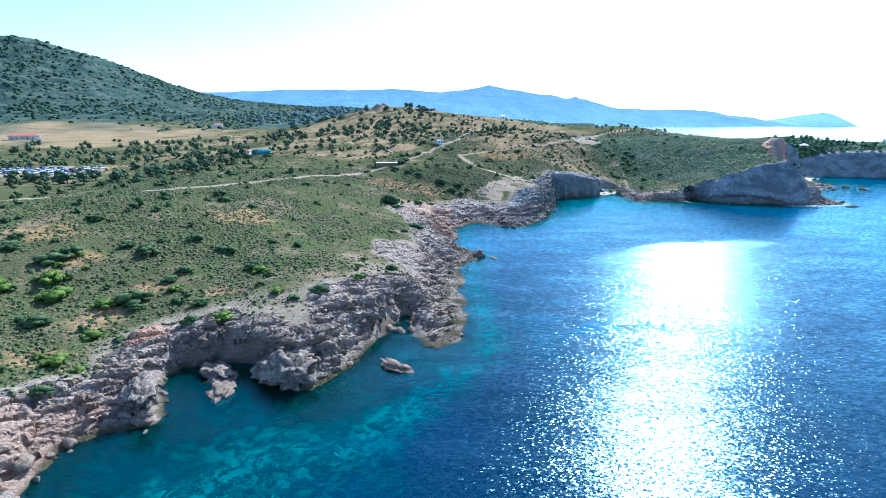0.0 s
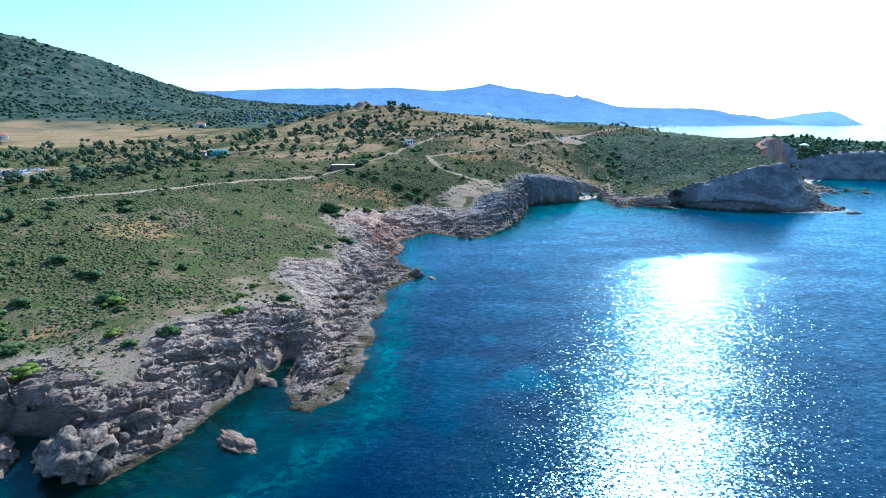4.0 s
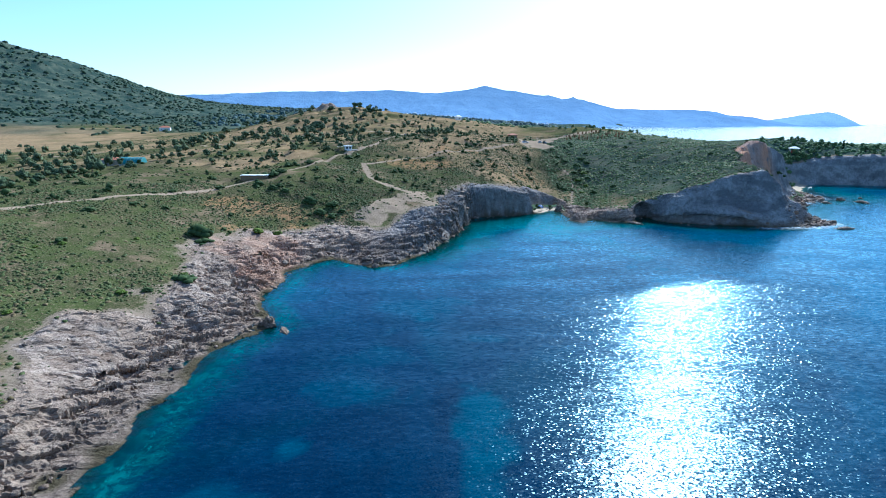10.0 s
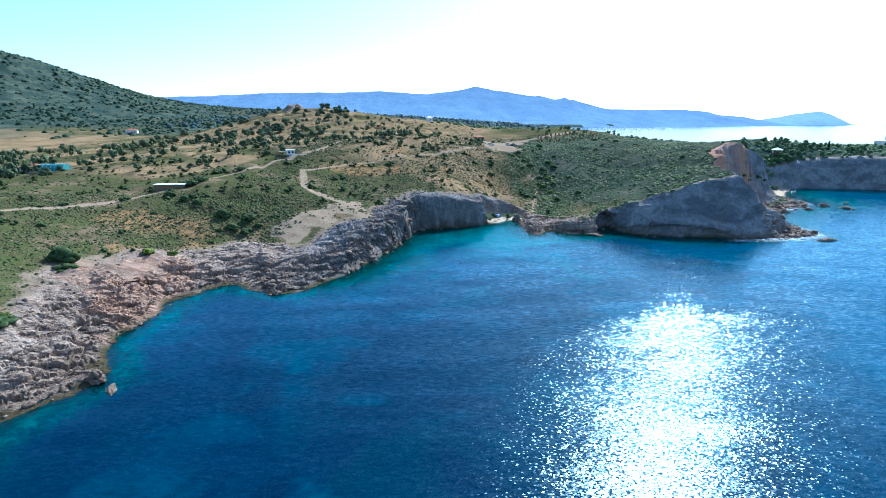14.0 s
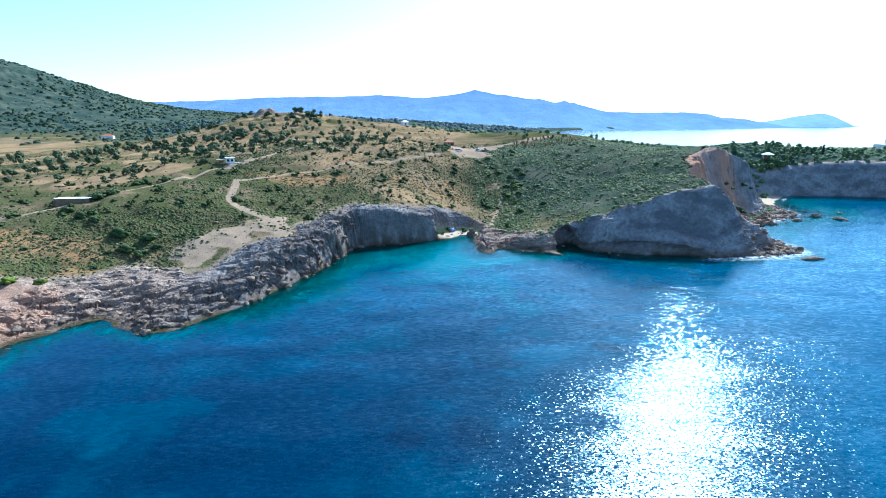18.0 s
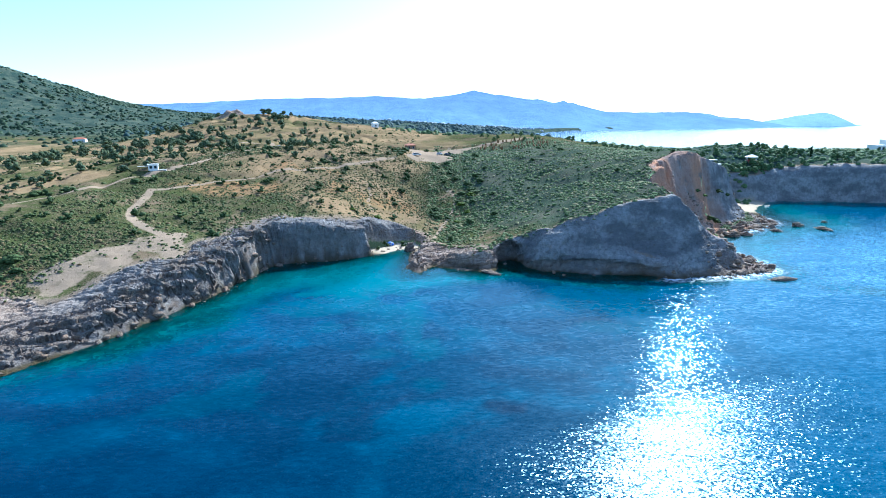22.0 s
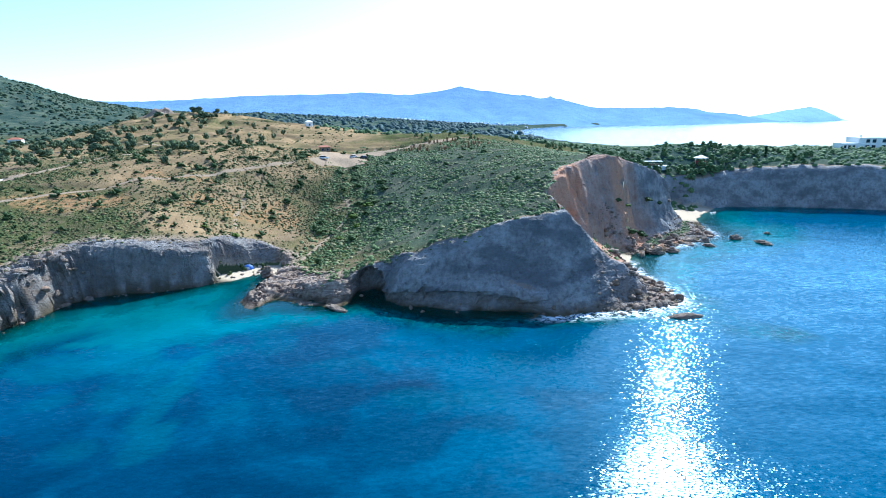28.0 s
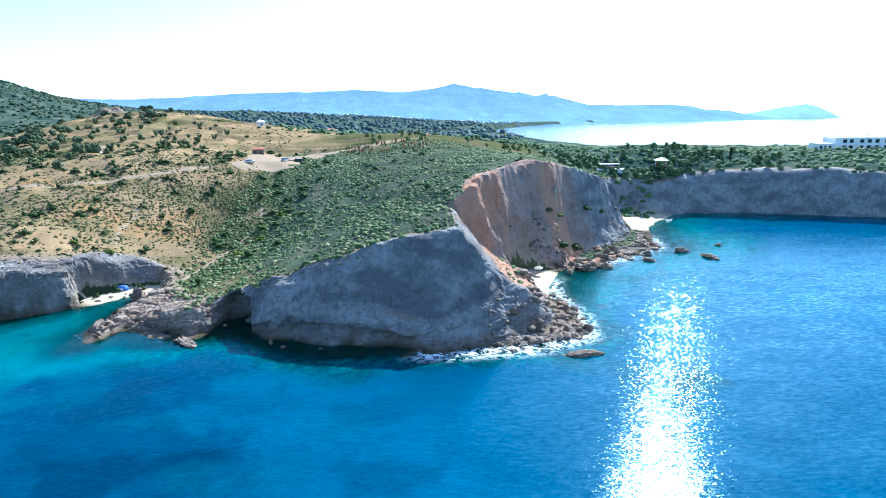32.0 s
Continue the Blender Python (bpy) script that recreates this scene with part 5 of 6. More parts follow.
# ---- rocks ----
def rock_material():
    n = Nodes("shore_rock")
    rnd = n.t.nodes.new("ShaderNodeObjectInfo").outputs["Random"]
    f = n.noise(2.5, 6, 0.7)
    c = n.mix(n.ramp(f, 0.35, 0.65), (0.12, 0.09, 0.07), (0.35, 0.27, 0.20))
    c = n.mix(n.math("MULTIPLY", rnd, 0.5), c, (0.33, 0.19, 0.11))
    seam = n.noise(2.4, 6, 0.7, n.layers(0.3, 1.6, 28, 35), 1.0)
    c = n.mix(n.ramp(n.math("ABSOLUTE", n.math("SUBTRACT", seam, 0.5)), 0.0, 0.04, 0.75, 0.0), c, (0.05, 0.04, 0.03))
    return n.done(c, 0.9, n.bump(n.math("ADD", n.noise(6.0, 6, 0.7), seam), 0.9, 0.25), 0, 0.25)


m_rock = rock_material()


def boulder_mesh(seed, flat=0.7):
    r = np.random.RandomState(seed)
    v, f = ICO2[0].copy(), ICO2[1]
    for _ in range(9):                                   # cleave it along random planes
        d = r.normal(size=3)
        d /= np.linalg.norm(d)
        cut = r.uniform(0.55, 0.85)
        over = np.clip(v @ d - cut, 0, None)
        v = v - over[:, None] * d
    v = v * np.array([1.0, r.uniform(0.6, 0.9), flat * r.uniform(0.7, 1.0)]) + r.normal(size=v.shape) * 0.035
    return raw_mesh("boulder", v, f, m_rock)


def crag_mesh(seed):
    """A jagged rock, split along its bedding into blocks."""
    v, f = ball(4)
    w = v @ np.array(Euler((0.5, 0.2, seed * 1.3)).to_matrix())
    d, joint = blocks(w * (1.3, 1.7, 2.6) + seed * 7.3, 0.9)
    e, crack = blocks(w * (3.1, 4.0, 6.0) + seed * 3.1, 0.9)
    v = v * (1 + 0.42 * d - 0.16 * smooth(0.2 - joint, 0, 0.2) + 0.16 * e - 0.06 * smooth(0.2 - crack, 0, 0.2))[:, None]
    return raw_mesh("crag", v, f, m_rock)


CRAGS = [crag_mesh(i) for i in range(4)]
BOULDERS = [boulder_mesh(70 + i) for i in range(6)]
ROLL = random.Random(31)


def boulder(x, y, z, size, label, stretch=(1, 1, 1), mesh=None, group="boulders at the water's edge"):
    ob = new("boulder", mesh or ROLL.choice(BOULDERS))
    ob.matrix_world = pose(x, y, z, ROLL.uniform(-12, 12), ROLL.uniform(-12, 12), ROLL.uniform(0, 360)) @ Matrix.Diagonal((size * stretch[0], size * stretch[1], size * stretch[2], 1))
    return tagged(ob, label, "boulder", group)


def along_shore(a, b, count, lo, hi, inward, outward, label):
    """Boulders strewn along the shore between two of its corners."""
    pts = SHORE[a:b + 1, :2]
    seg = np.hypot(*np.diff(pts, axis=0).T)
    for _ in range(count):
        i = ROLL.choices(range(len(seg)), seg)[0]
        t = ROLL.random()
        p, q = pts[i], pts[i + 1]
        d = (q - p) / seg[i]
        off = ROLL.uniform(-outward, inward)              # land lies to the left of the line
        x, y = p[0] + t * (q - p)[0] - d[1] * off, p[1] + t * (q - p)[1] + d[0] * off
        size = lo + (hi - lo) * ROLL.random() ** 2
        z = max(float(height(x, y)), -0.35) + size * 0.15
        boulder(x, y, z, size, label)


along_shore(3, 18, 46, 0.5, 1.7, 4.0, 1.6, "weathered grey-brown rock block at the foot of the cliff")
along_shore(18, 34, 46, 0.4, 1.3, 5.0, 0.8, "pale weathered rock on the sloping ledge")
along_shore(33, 42, 60, 0.5, 1.6, 2.5, 1.6, "dark sharp rock below the bare point")
along_shore(42, 47, 16, 0.4, 0.9, 1.0, 1.0, "small dark rock under the cove wall")
along_shore(56, 62, 18, 0.4, 1.0, 1.5, 1.2, "wet dark rock under the shaded headland")
along_shore(61, 64, 110, 0.5, 1.9, 10.0, 2.0, "tumbled grey boulder at the tip of the headland")
along_shore(66, 70, 80, 0.6, 2.1, 6.0, 3.0, "reddish tumbled boulder below the crumbling slope")
# rocks that stand alone in the water
for x, y, size, st, label in [
        (16.5, 148.4, 1.7, (1.3, 0.5, 0.25), "flat pale rock just awash off the ledge"), (-5.5, 79.2, 3.2, (1.0, 0.45, 0.25), "low orange-brown rock awash near the cliff"),
        (-33, 75.5, 3.6, (1.2, 0.6, 0.32), "low weathered block fallen below the cliff"), (-31, 71, 3.0, (1.1, 0.6, 0.2), "low brown rock slab awash below the cliff"),
        (-22, 75.5, 4.4, (1.1, 0.8, 0.7), "large dark jagged block standing in the water"), (-25, 75.5, 3.0, (1.0, 0.7, 0.8), "dark jagged block against the cliff"),
        (12.2, 151.5, 1.7, (1.0, 0.7, 0.9), "dark knob of rock at the end of the ledge"), (233, 312, 1.7, (1.2, 0.8, 0.6), "dark rock with surf round it"),
        (247, 322, 2.0, (1.2, 0.8, 0.7), "dark rock standing off the boulder shore"), (262, 329, 1.2, (1.0, 0.8, 0.7), "small dark rock off the beach"),
        (252, 315, 2.4, (1.4, 0.6, 0.4), "low rock with surf off the headland"), (197, 250, 2.4, (1.5, 0.5, 0.35), "low wet reef rock off the headland tip"),
        (121, 257.5, 2.2, (1.6, 0.6, 0.3), "low brown reef rock below the headland"), (-40, 66, 3.2, (1.3, 0.6, 0.5), "layered grey rock slab at the shore"),
        (212, 304, 2.2, (1.2, 0.8, 0.7), "big dark boulder beside the small beach"), (218, 306, 1.8, (1.2, 0.8, 0.7), "big dark boulder beside the small beach"),
        (96, 284.5, 2.2, (0.8, 0.8, 1.0), "dark rock block closing the cove beach")]:
    boulder(x, y, max(float(height(x, y)), -0.3) + size * 0.1, size, label, st, ROLL.choice(CRAGS), "rocks in the water")


def stones(name, count, area, keep, lo, hi, label, seed):
    p, q = strew(count, area[0], area[1], area[2], area[3], seed, keep)
    return thicket(name, p, lo + (hi - lo) * q ** 3, 0.7, m_rock, label, "stones", seed, ICO)


stones("ledge_stones", 3600, (-60, 40, 40, 225), lambda x, y: (cover(rocky, x, y) > 0.5) * (cover(gs, x, y) > 0.3) * 0.6, 0.12, 0.55, "loose grey and brown stones on the bare rock", 40)
stones("headland_stones", 4200, (180, 250, 250, 360), lambda x, y: (cover(rocky, x, y) > 0.3) * (cover(gs, x, y) > -1.5) * smooth(14 - cover(gs, x, y), 0, 6), 0.25, 0.9, "rubble of reddish and grey stones below the cliffs", 41)
stones("cove_stones", 900, (40, 130, 215, 300), lambda x, y: smooth(3.5 - np.abs(cover(gs, x, y)), 0, 1.5), 0.15, 0.6, "dark stones along the waterline", 42)


# ---- buildings ----
def windows(ob, places, w, h, face_y, material=None):
    """Framed panes set in a wall that faces -y, at x, z of their lower left corner."""
    for x, z in places:
        f = bmesh.new()
        for a in ((x - 0.08, z - 0.08, x + w + 0.08, z), (x - 0.08, z + h, x + w + 0.08, z + h + 0.08), (x - 0.08, z, x, z + h), (x + w, z, x + w + 0.08, z + h)):
            box(f, a[0], face_y - 0.06, a[1], a[2], face_y + 0.02, a[3])
        win = part("window", f, m_concrete, ob)
        part("pane", boxed(x, face_y - 0.02, z, x + w, face_y + 0.01, z + h), material or m_glass, win)


def villa():
    ob = root("villa", pose(390, 470, float(height(400, 474)) - 0.2, 0, 0, -8), "white flat-roofed two-storey villa on the cliff top", "house")
    part("wall", boxed(0, 0, -1.5, 13, 10, 3.6, bevel=0.05), m_white, ob, "white rendered ground-floor wing")
    part("wall", boxed(10, 1.5, -1.5, 52, 15, 6.8, bevel=0.05), m_white, ob)
    part("roof", boxed(9.7, 1.2, 6.8, 52.3, 15.3, 7.15), m_white, ob)
    part("roof", boxed(-0.25, -0.25, 3.6, 10.0, 10.2, 3.9), m_white, ob)
    part("terrace", boxed(-2, -6, -1.5, 54, -0.02, -0.1), m_concrete, ob)
    for x in (14, 30, 44):
        part("chimney", boxed(x, 8, 7.15, x + 0.9, 8.9, 8.6), m_white, ob)
    rail = bmesh.new()
    for x in np.arange(-2, 54, 2.0):
        tube(rail, (x, -5.9, -0.1), (x, -5.9, 0.9), 0.04, 0.04, 5)
    box(rail, -2, -5.94, 0.86, 54, -5.86, 0.94)
    part("railing", rail, m_concrete, ob)
    windows(ob, [(1.2, 0.9), (3.6, 0.9), (6.0, 0.9)], 1.3, 1.7, 0)
    windows(ob, [(x, z) for x in (14, 17.5, 23, 27, 31, 36, 41, 46) for z in (0.6, 4.1)], 2.0, 1.9, 1.5)
    return ob


villa()


def roofed_house(name, x, y, w, d, h, turn, wall, roof_mat, label, panes, rise=1.6, category="house"):
    z = float(height(x, y))
    ob = root(name, pose(x, y, z - 0.2, 0, 0, turn), label, category)
    part("wall", boxed(-w / 2, -d / 2, -1.0, w / 2, d / 2, h, bevel=0.04), wall, ob)
    bm = bmesh.new()
    e = 0.5
    lo = [bm.verts.new(p) for p in ((-w / 2 - e, -d / 2 - e, h), (w / 2 + e, -d / 2 - e, h), (w / 2 + e, d / 2 + e, h), (-w / 2 - e, d / 2 + e, h))]
    hi = [bm.verts.new(p) for p in ((-w / 2 + d * 0.4, 0, h + rise), (w / 2 - d * 0.4, 0, h + rise))]
    for f in ((lo[0], lo[1], hi[1], hi[0]), (lo[2], lo[3], hi[0], hi[1]), (lo[1], lo[2], hi[1]), (lo[3], lo[0], hi[0]), (lo[3], lo[2], lo[1], lo[0])):
        bm.faces.new(f)
    part("roof", bm, roof_mat, ob)
    windows(ob, panes, 0.9, 1.1, -d / 2)
    return ob


farm = roofed_house("farmhouse", -405, 508, 24, 10, 4.2, 38, m_white, m_tile, "farmhouse with red tiled roof on a straw field", [(-10, 1.2), (-6, 1.2), (-2, 1.2), (2, 1.2), (6, 1.2)], 2.4)
part("terrace", boxed(-15, -9, -1.0, 17, -5.02, 0.5), m_concrete, farm)
for i in range(7):
    part("post", boxed(-12 + i * 4, -8.8, 0.5, -11.7 + i * 4, -8.5, 3.6), m_white, farm)
part("porch_roof", boxed(-13, -9.2, 3.6, 13.5, -5.6, 3.8), m_tile, farm)
roofed_house("hilltop_chapel", 54, 512, 4.5, 3.2, 3.2, 30, m_white, m_white, "tiny white chapel on the hilltop", [(-0.4, 1.0)], 1.2)
roofed_house("stone_hut", 88, 403, 5.0, 4.0, 2.6, 20, m_wood, m_tile, "small brown hut beside the pale parking ground", [(-1.6, 0.9), (0.7, 0.9)], 0.9)
for x, y, w, turn in ((-300, 700, 12, 20), (-180, 760, 14, 60), (-60, 820, 12, -20), (60, 700, 15, 10), (120, 640, 12, 40), (150, 780, 16, -10), (20, 900, 14, 30)):
    roofed_house("country_house", x, y, w, 9, 4.0, turn, m_white, m_tile if x % 40 else m_concrete, "white country house among trees on the plain", [(-4, 1.2), (0, 1.2), (3, 1.2)], 2.0)["group"] = "houses on the plain"


def cabin():
    x, y = -2.5, 314
    ob = root("cabin", pose(x, y, float(height(x, y)), 0, 0, 25), "pale flat-roofed cabin with a grey lean-to beside the track", "cabin")
    part("wall", boxed(-1.5, -1.2, -0.6, 1.8, 1.2, 2.3, bevel=0.04), m_white, ob)
    part("roof", boxed(-1.8, -1.5, 2.3, 2.1, 1.5, 2.45), m_white, ob, "white flat roof slab")
    part("lean_to", boxed(-5.0, -1.4, 1.7, -1.5, 1.4, 1.8), m_concrete, ob)
    for px, py in ((-4.9, -1.3), (-4.9, 1.2), (-3.2, -1.3)):
        part("post", boxed(px, py, -0.6, px + 0.1, py + 0.1, 1.7), m_wood, ob)
    part("terrace", boxed(1.82, -1.6, -0.6, 4.4, 1.0, 0.35), m_concrete, ob)
    windows(ob, [(-1.0, 0.9), (0.5, 0.9)], 0.8, 0.9, -1.2)
    return ob


cabin()


def shed():
    x, y = -27, 255
    ob = root("shed", pose(x, y, float(height(x, y)), 0, 0, 4), "long low shed with white roof sheets beside the track", "shed")
    for i in range(5):
        part("roof_sheet", boxed(-5.2 + i * 2.1, -1.7, 1.60 + 0.04 * (i % 2), -3.15 + i * 2.1, 1.7, 1.68 + 0.04 * (i % 2)), m_white, ob)
    part("wall", boxed(-5.0, -1.3, -0.6, 5.0, 1.4, 1.55), m_wood, ob)
    for i in range(6):
        part("post", boxed(-5.1 + i * 2.04, -1.6, -0.6, -5.0 + i * 2.04, -1.5, 1.6), m_wood, ob)
    return ob


shed()


def greenhouse(x, y, length, wide, turn, cover_mat, label):
    ob = root("greenhouse", pose(x, y, float(height(x, y)), 0, 0, turn), label, "greenhouse")
    bm = bmesh.new()
    arcs = [(wide / 2 * math.cos(a), 0.4 + 3.2 * math.sin(a)) for a in np.linspace(math.pi, 0, 13)]
    rows = [[bm.verts.new((sx, p[0], p[1])) for p in arcs] for sx in np.linspace(-length / 2, length / 2, 9)]
    for a, b in zip(rows, rows[1:]):
        for i in range(12):
            bm.faces.new((a[i], b[i], b[i + 1], a[i + 1]))
    bm.faces.new(rows[0])
    bm.faces.new(rows[-1][::-1])
    part("cover", bm, cover_mat, ob)
    part("base", boxed(-length / 2, -wide / 2, -0.8, length / 2, wide / 2, 0.4), m_concrete, ob)
    for sx in np.linspace(-length / 2, length / 2, 7):
        rib = bmesh.new()
        for p, q in zip(arcs, arcs[1:]):
            tube(rib, (sx, p[0] * 1.01, p[1] + 0.04), (sx, q[0] * 1.01, q[1] + 0.04), 0.05, 0.05, 4)
        part("rib", rib, m_concrete, ob)
    return ob


greenhouse(-107, 310, 10, 7, 8, m_teal, "greenhouse with teal plastic cover among olive trees")
roofed_house("field_house", -119, 313, 8, 6, 2.8, 8, m_concrete, m_tile, "low beige house with a tiled roof beside the greenhouse", [(-2.5, 1.0), (0.5, 1.0)], 1.1)


def pavilion():
    x, y = 272.5, 405
    ob = root("pavilion", pose(x, y, float(height(x, y)) - 0.1, 0, 0, 10), "small white-roofed pavilion among the pines", "pavilion")
    bm = bmesh.new()
    bmesh.ops.create_cone(bm, cap_ends=True, segments=8, radius1=3.4, radius2=0.5, depth=1.3, matrix=Matrix.Translation((0, 0, 3.2)))
    part("roof", bm, m_white, ob)
    for i in range(6):
        a = i * math.pi / 3
        part("post", tube(bmesh.new(), (2.6 * math.cos(a), 2.6 * math.sin(a), -0.8), (2.6 * math.cos(a), 2.6 * math.sin(a), 2.6), 0.1, 0.1), m_white, ob)
    part("counter", boxed(-2.0, -1.6, -0.8, 2.0, 1.6, 1.1), plain("red_paint", (0.35, 0.05, 0.04), 0.6), ob, "dark red counter")
    return ob


pavilion()


def beach_bar():
    x, y = 246, 402
    ob = root("beach_bar", pose(x, y, float(height(x, y)), 0, 0, -3), "low white terrace with a flat canopy above the beach", "bar")
    part("terrace_wall", boxed(-9, -2.2, -1.5, 9, 2.2, 0.6), m_white, ob)
    part("canopy", boxed(-2.5, -1.8, 2.7, 6.0, 1.8, 2.9), m_white, ob)
    part("counter", boxed(-1.5, -0.4, 0.6, 4.5, 0.6, 1.6), m_wood, ob)
    for px in (-2.3, 1.6, 5.6):
        for py in (-1.6, 1.4):
            part("post", boxed(px, py, 0.6, px + 0.15, py + 0.15, 2.7), m_wood, ob)
    part("side_roof", boxed(-14, -1.6, 0.9, -9.2, 1.4, 1.1), m_white, ob)
    part("side_wall", boxed(-13.8, -1.3, -1.5, -9.4, 1.2, 0.9), m_concrete, ob)
    return ob


beach_bar()


# ---- vehicles ----
m_tyre = plain("tyre", (0.02, 0.02, 0.02), 0.9)
m_rim = plain("rim", (0.5, 0.5, 0.5), 0.35, 0.1, 3, 0.8)


def car(color, name):
    ob = root("car", Matrix.Identity(4), f"{name} car parked on bare ground", "car", "parked cars")
    paint = plain(name + "_paint", color, 0.3, 0.06, 0.8)
    bm = bmesh.new()
    side = [(-2.1, 0.35), (2.1, 0.35), (2.12, 0.75), (1.2, 0.92), (-2.0, 0.98), (-2.14, 0.7)]
    a, b = [[bm.verts.new((p[0], sy, p[1])) for p in side] for sy in (-0.86, 0.86)]
    bm.faces.new(a)
    bm.faces.new(b[::-1])
    for i in range(6):
        bm.faces.new((a[i - 1], b[i - 1], b[i], a[i]))
    bmesh.ops.bevel(bm, geom=bm.edges[:], offset=0.08, segments=2, affect="EDGES")
    bmesh.ops.recalc_face_normals(bm, faces=bm.faces[:])
    part("body", bm, paint, ob)
    bm = bmesh.new()
    lo, hi = [(-1.85, 0.93), (1.15, 0.88)], [(-1.35, 1.42), (0.35, 1.42)]
    prof = [lo[0], lo[1], hi[1], hi[0]]
    a, b = [[bm.verts.new((p[0], sy * (0.80 if p[1] < 1 else 0.62), p[1])) for p in prof] for sy in (-1, 1)]
    bm.faces.new(a)
    bm.faces.new(b[::-1])
    for i in range(4):
        bm.faces.new((a[i - 1], b[i - 1], b[i], a[i]))
    bmesh.ops.recalc_face_normals(bm, faces=bm.faces[:])
    part("window_band", bm, m_glass, ob)
    part("roof", boxed(-1.3, -0.62, 1.42, 0.32, 0.62, 1.47, bevel=0.02), paint, ob)
    for x in (-1.3, 1.35):
        for y in (-0.8, 0.8):
            w = part("wheel", tube(bmesh.new(), (x, y - 0.1, 0.32), (x, y + 0.1, 0.32), 0.32, 0.32, 14), m_tyre, ob)
            part("rim", tube(bmesh.new(), (x, y - 0.11, 0.32), (x, y + 0.11, 0.32), 0.19, 0.19, 10), m_rim, w)
    for y in (-0.6, 0.6):
        part("headlight", boxed(2.06, y - 0.15, 0.62, 2.14, y + 0.15, 0.74), m_white, ob)
    return ob


MODELS = [car(c, n) for c, n in (((0.75, 0.75, 0.75), "white"), ((0.42, 0.44, 0.46), "silver"), ((0.03, 0.035, 0.045), "black"), ((0.05, 0.10, 0.25), "blue"))]
DRIVE = random.Random(9)
for row in range(4):
    for k in range(12):
        if DRIVE.random() < 0.16:
            continue
        x, y = -231 + k * 4.4 + row * 1.6, 250 + row * 7.5 + DRIVE.uniform(-0.6, 0.6)
        copy_thing(DRIVE.choice(MODELS[:3] + MODELS[:1] + MODELS[3:]), pose(x, y, float(height(x, y)) + 0.02, 0, 0, 90 + DRIVE.uniform(-8, 8)))
for x, y, turn, k in ((93, 378, 20, 0), (104, 390, 70, 1), (108, 396, 60, 2), (20, 395, 15, 0), (-30, 418, 60, 1)):
    copy_thing(MODELS[k], pose(x, y, float(height(x, y)) + 0.02, 0, 0, turn))
for mdl in MODELS:
    park(mdl)


# ---- on the beaches ----
def tent():
    x, y = 88.8, 290.4
    ob = root("dome_tent", pose(x, y, float(height(x, y)), 0, 0, 15), "blue dome tent pitched on the cove beach", "tent")
    bm = bmesh.new()
    bmesh.ops.create_uvsphere(bm, u_segments=16, v_segments=10, radius=1.0)
    bmesh.ops.delete(bm, geom=[v for v in bm.verts if v.co.z < -0.05], context="VERTS")
    bmesh.ops.scale(bm, vec=(1.5, 1.2, 1.25), verts=bm.verts[:])
    part("canopy", bm, plain("blue_nylon", (0.06, 0.14, 0.45), 0.6, 0.2, 2), ob)
    part("door", boxed(-0.45, -1.17, 0.05, 0.45, -1.12, 0.8, bevel=0.02), plain("pale_nylon", (0.45, 0.5, 0.6), 0.6), ob)
    pole = bmesh.new()
    pts = [(1.52 * math.cos(a), 0, 1.28 * math.sin(a)) for a in np.linspace(0, math.pi, 13)]
    for p, q in zip(pts, pts[1:]):
        tube(pole, p, q, 0.03, 0.03, 5)
    part("pole", pole, m_rim, ob)
    return ob


tent()


def parasol():
    x, y = 197.5, 299
    ob = root("parasol", pose(x, y, float(height(x, y)), 4, -3, 0), "pale straw beach parasol on the small beach", "parasol")
    part("pole", tube(bmesh.new(), (0, 0, -0.3), (0, 0, 2.2), 0.03, 0.03, 6), m_wood, ob)
    bm = bmesh.new()
    bmesh.ops.create_cone(bm, cap_ends=False, segments=10, radius1=1.25, radius2=0.05, depth=0.5, matrix=Matrix.Translation((0, 0, 2.1)))
    bmesh.ops.solidify(bm, geom=bm.faces[:], thickness=0.03)
    part("canopy", bm, plain("straw_canopy", (0.62, 0.52, 0.38), 0.9, 0.25, 4), ob)
    return ob


parasol()


def dinghy():
    ob = root("dinghy", pose(264, 371, 0.05, 0, 0, 35), "small white dinghy lying just off the beach", "boat")
    bm = bmesh.new()
    rings = []
    for t in np.linspace(-1, 1, 9):
        w = 0.75 * (1 - max(0, t) ** 2.2)
        rings.append([bm.verts.new((t * 1.9, w * c, 0.55 * s + 0.12 * t * t)) for c, s in ((-1, 0.8), (-0.8, 0.1), (0, -0.3), (0.8, 0.1), (1, 0.8))])
    for a, b in zip(rings, rings[1:]):
        for i in range(4):
            bm.faces.new((a[i], b[i], b[i + 1], a[i + 1]))
    bm.faces.new(rings[0])
    bmesh.ops.solidify(bm, geom=bm.faces[:], thickness=0.05)
    part("hull", bm, m_white, ob)
    for x in (-0.8, 0.5):
        part("seat", boxed(x, -0.62, 0.22, x + 0.3, 0.62, 0.27), m_wood, ob)
    return ob


dinghy()


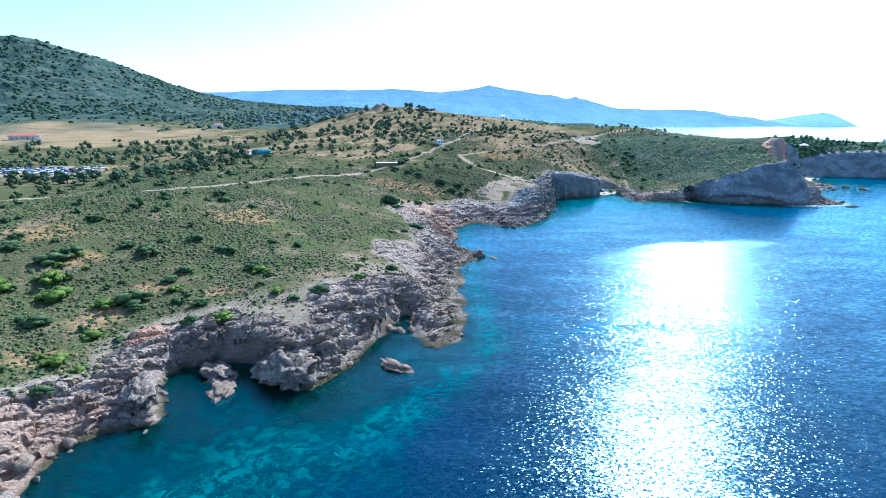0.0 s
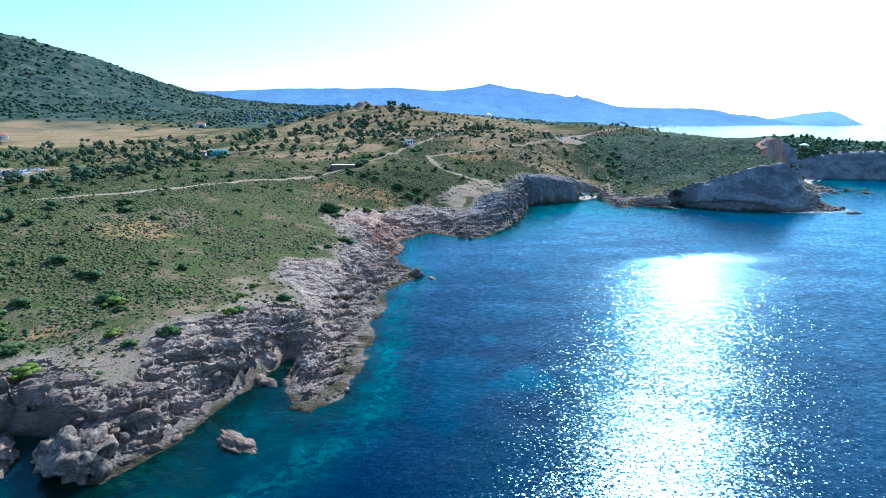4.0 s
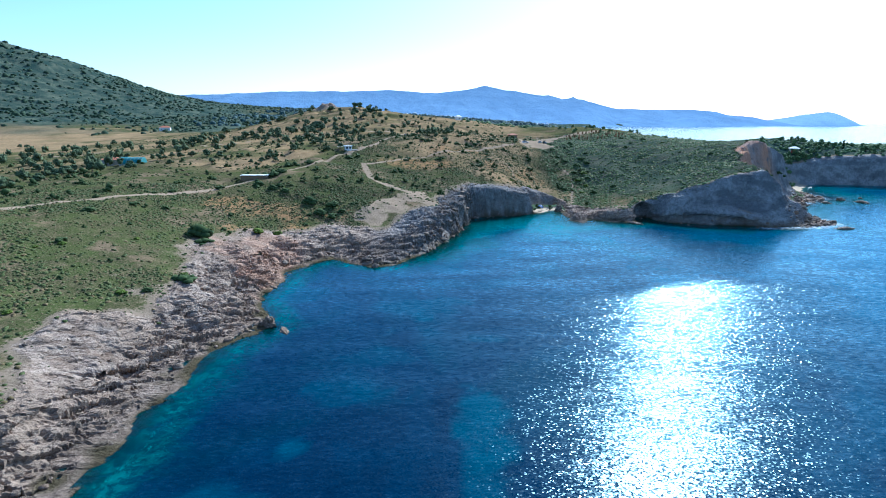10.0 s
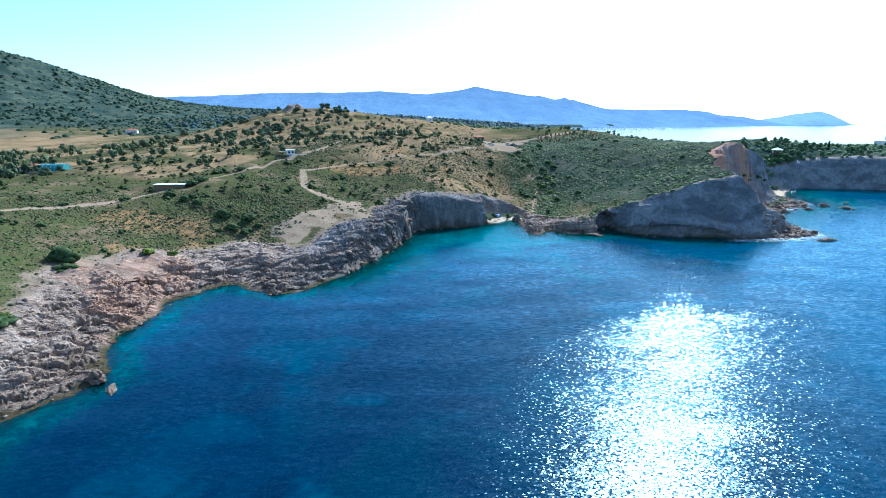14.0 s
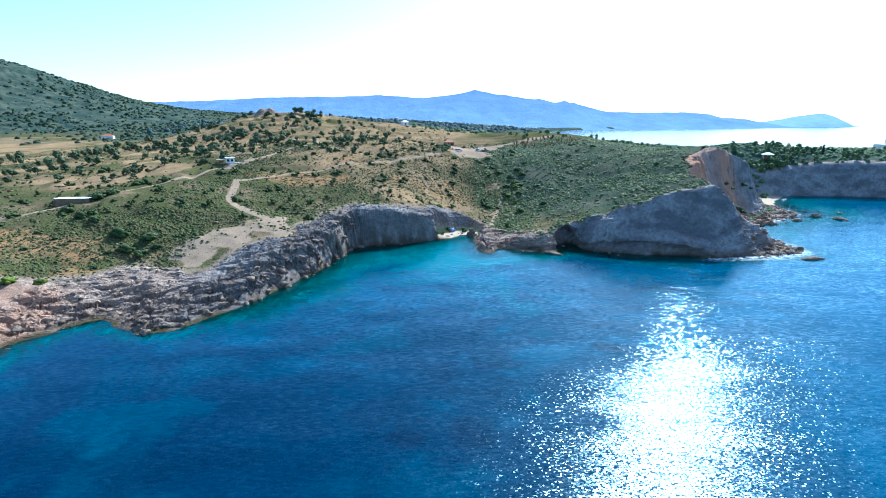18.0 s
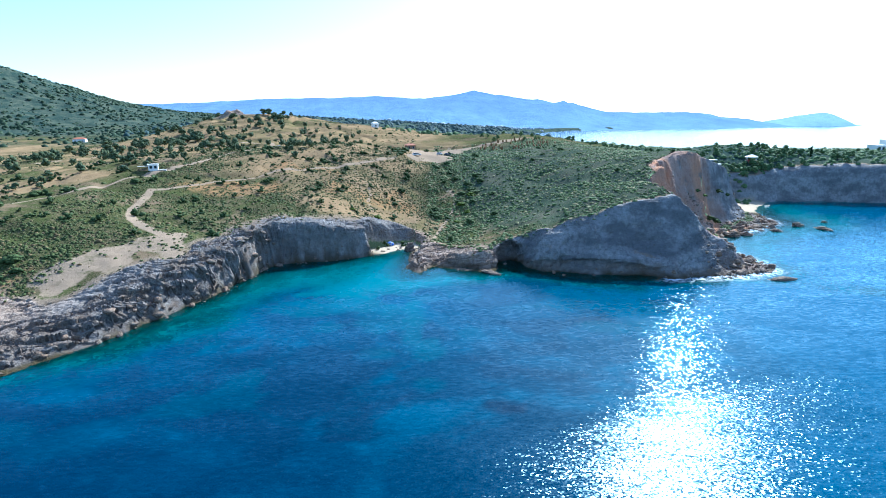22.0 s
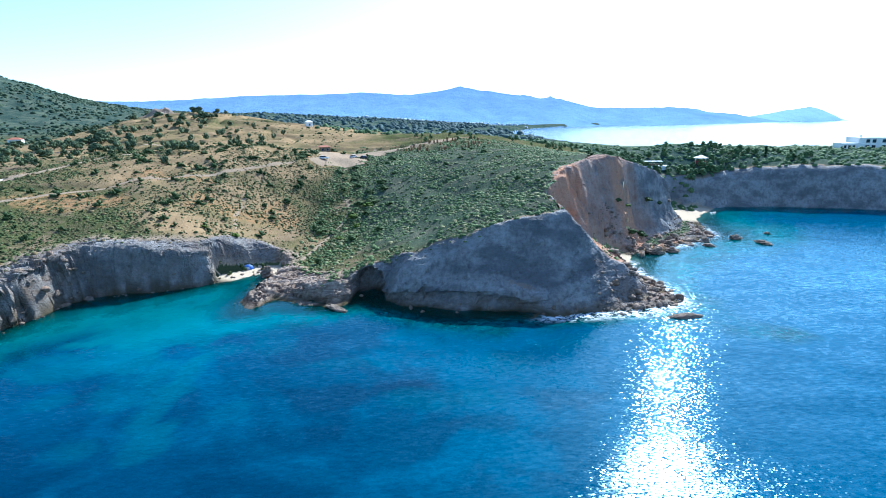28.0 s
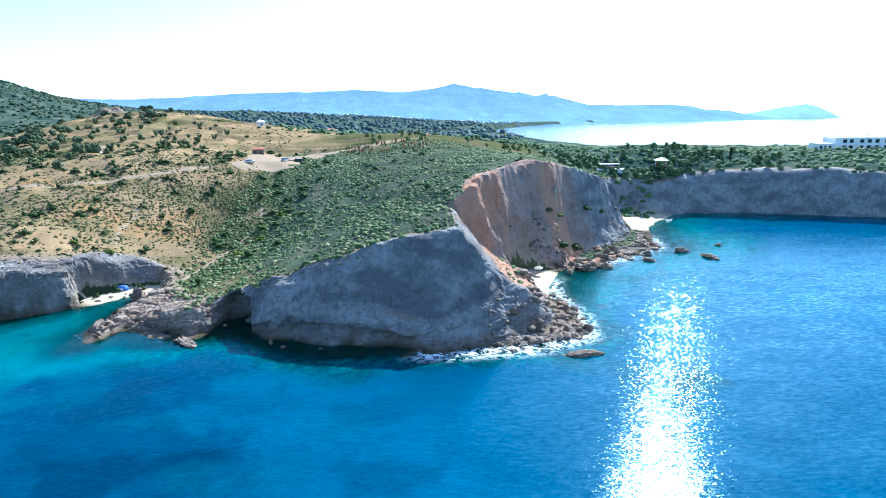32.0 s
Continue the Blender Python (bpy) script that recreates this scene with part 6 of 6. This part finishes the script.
# ---- far village and the dry plantation ----
def village():
    r = np.random.RandomState(51)
    verts, faces, n = [], [], 0
    base = np.array([(-1, -1, -0.3), (1, -1, -0.3), (1, 1, -0.3), (-1, 1, -0.3), (-1, -1, 1), (1, -1, 1), (1, 1, 1), (-1, 1, 1), (-0.6, 0, 1.5), (0.6, 0, 1.5)])
    tri = np.array([(0, 1, 5), (0, 5, 4), (1, 2, 6), (1, 6, 5), (2, 3, 7), (2, 7, 6), (3, 0, 4), (3, 4, 7), (4, 5, 9), (4, 9, 8), (6, 7, 8), (6, 8, 9), (5, 6, 9), (7, 4, 8)])
    while n < 330:
        if n < 210:
            x, y = r.uniform(-500, 560), r.uniform(1900, 2620)
        else:
            x, y = r.uniform(-150, 250), r.uniform(1500, 2000)
        if cover(gs, x, y) < 15 or r.uniform() > 0.35 + 0.65 * math.exp(-((x - 250) / 260) ** 2):
            continue
        lift = 95 * max(0.0, (y - 2470) / 850) ** 1.5 if y > 2470 else 0.0
        k = np.array([r.uniform(3, 7), r.uniform(3, 5), r.uniform(2, 4)])
        a = r.uniform(0, np.pi)
        v = base * k
        v = np.stack([v[:, 0] * np.cos(a) - v[:, 1] * np.sin(a) + x, v[:, 0] * np.sin(a) + v[:, 1] * np.cos(a) + y, v[:, 2] + float(height(x, y)) + lift + 1.0], -1)
        verts.append(v)
        faces.append(tri + n * 10)
        n += 1
    # white walls with the haze put into their colour, hence blue-grey
    return tagged(new("far_village", raw_mesh("far_village", np.vstack(verts), np.vstack(faces), plain("hazy_white_render", (0.42, 0.47, 0.52), 0.9, 0.2, 0.02))), "scattered white houses of a far village by the bay", "village", kind="stuff")


village()
m_dry = leaf_material("dry_leaves", (0.20, 0.12, 0.055), (0.34, 0.22, 0.11))
p, q = strew(420, 118, 176, 392, 446, 61, lambda x, y: 0.35 * smooth(1 - np.hypot((x - 148) / 24, (y - 420) / 24), 0, 0.3))
thicket("dry_saplings", p, 0.35 + 0.3 * q, 4.0, m_dry, "rows of dried brown saplings on the headland ridge", "saplings", 62)
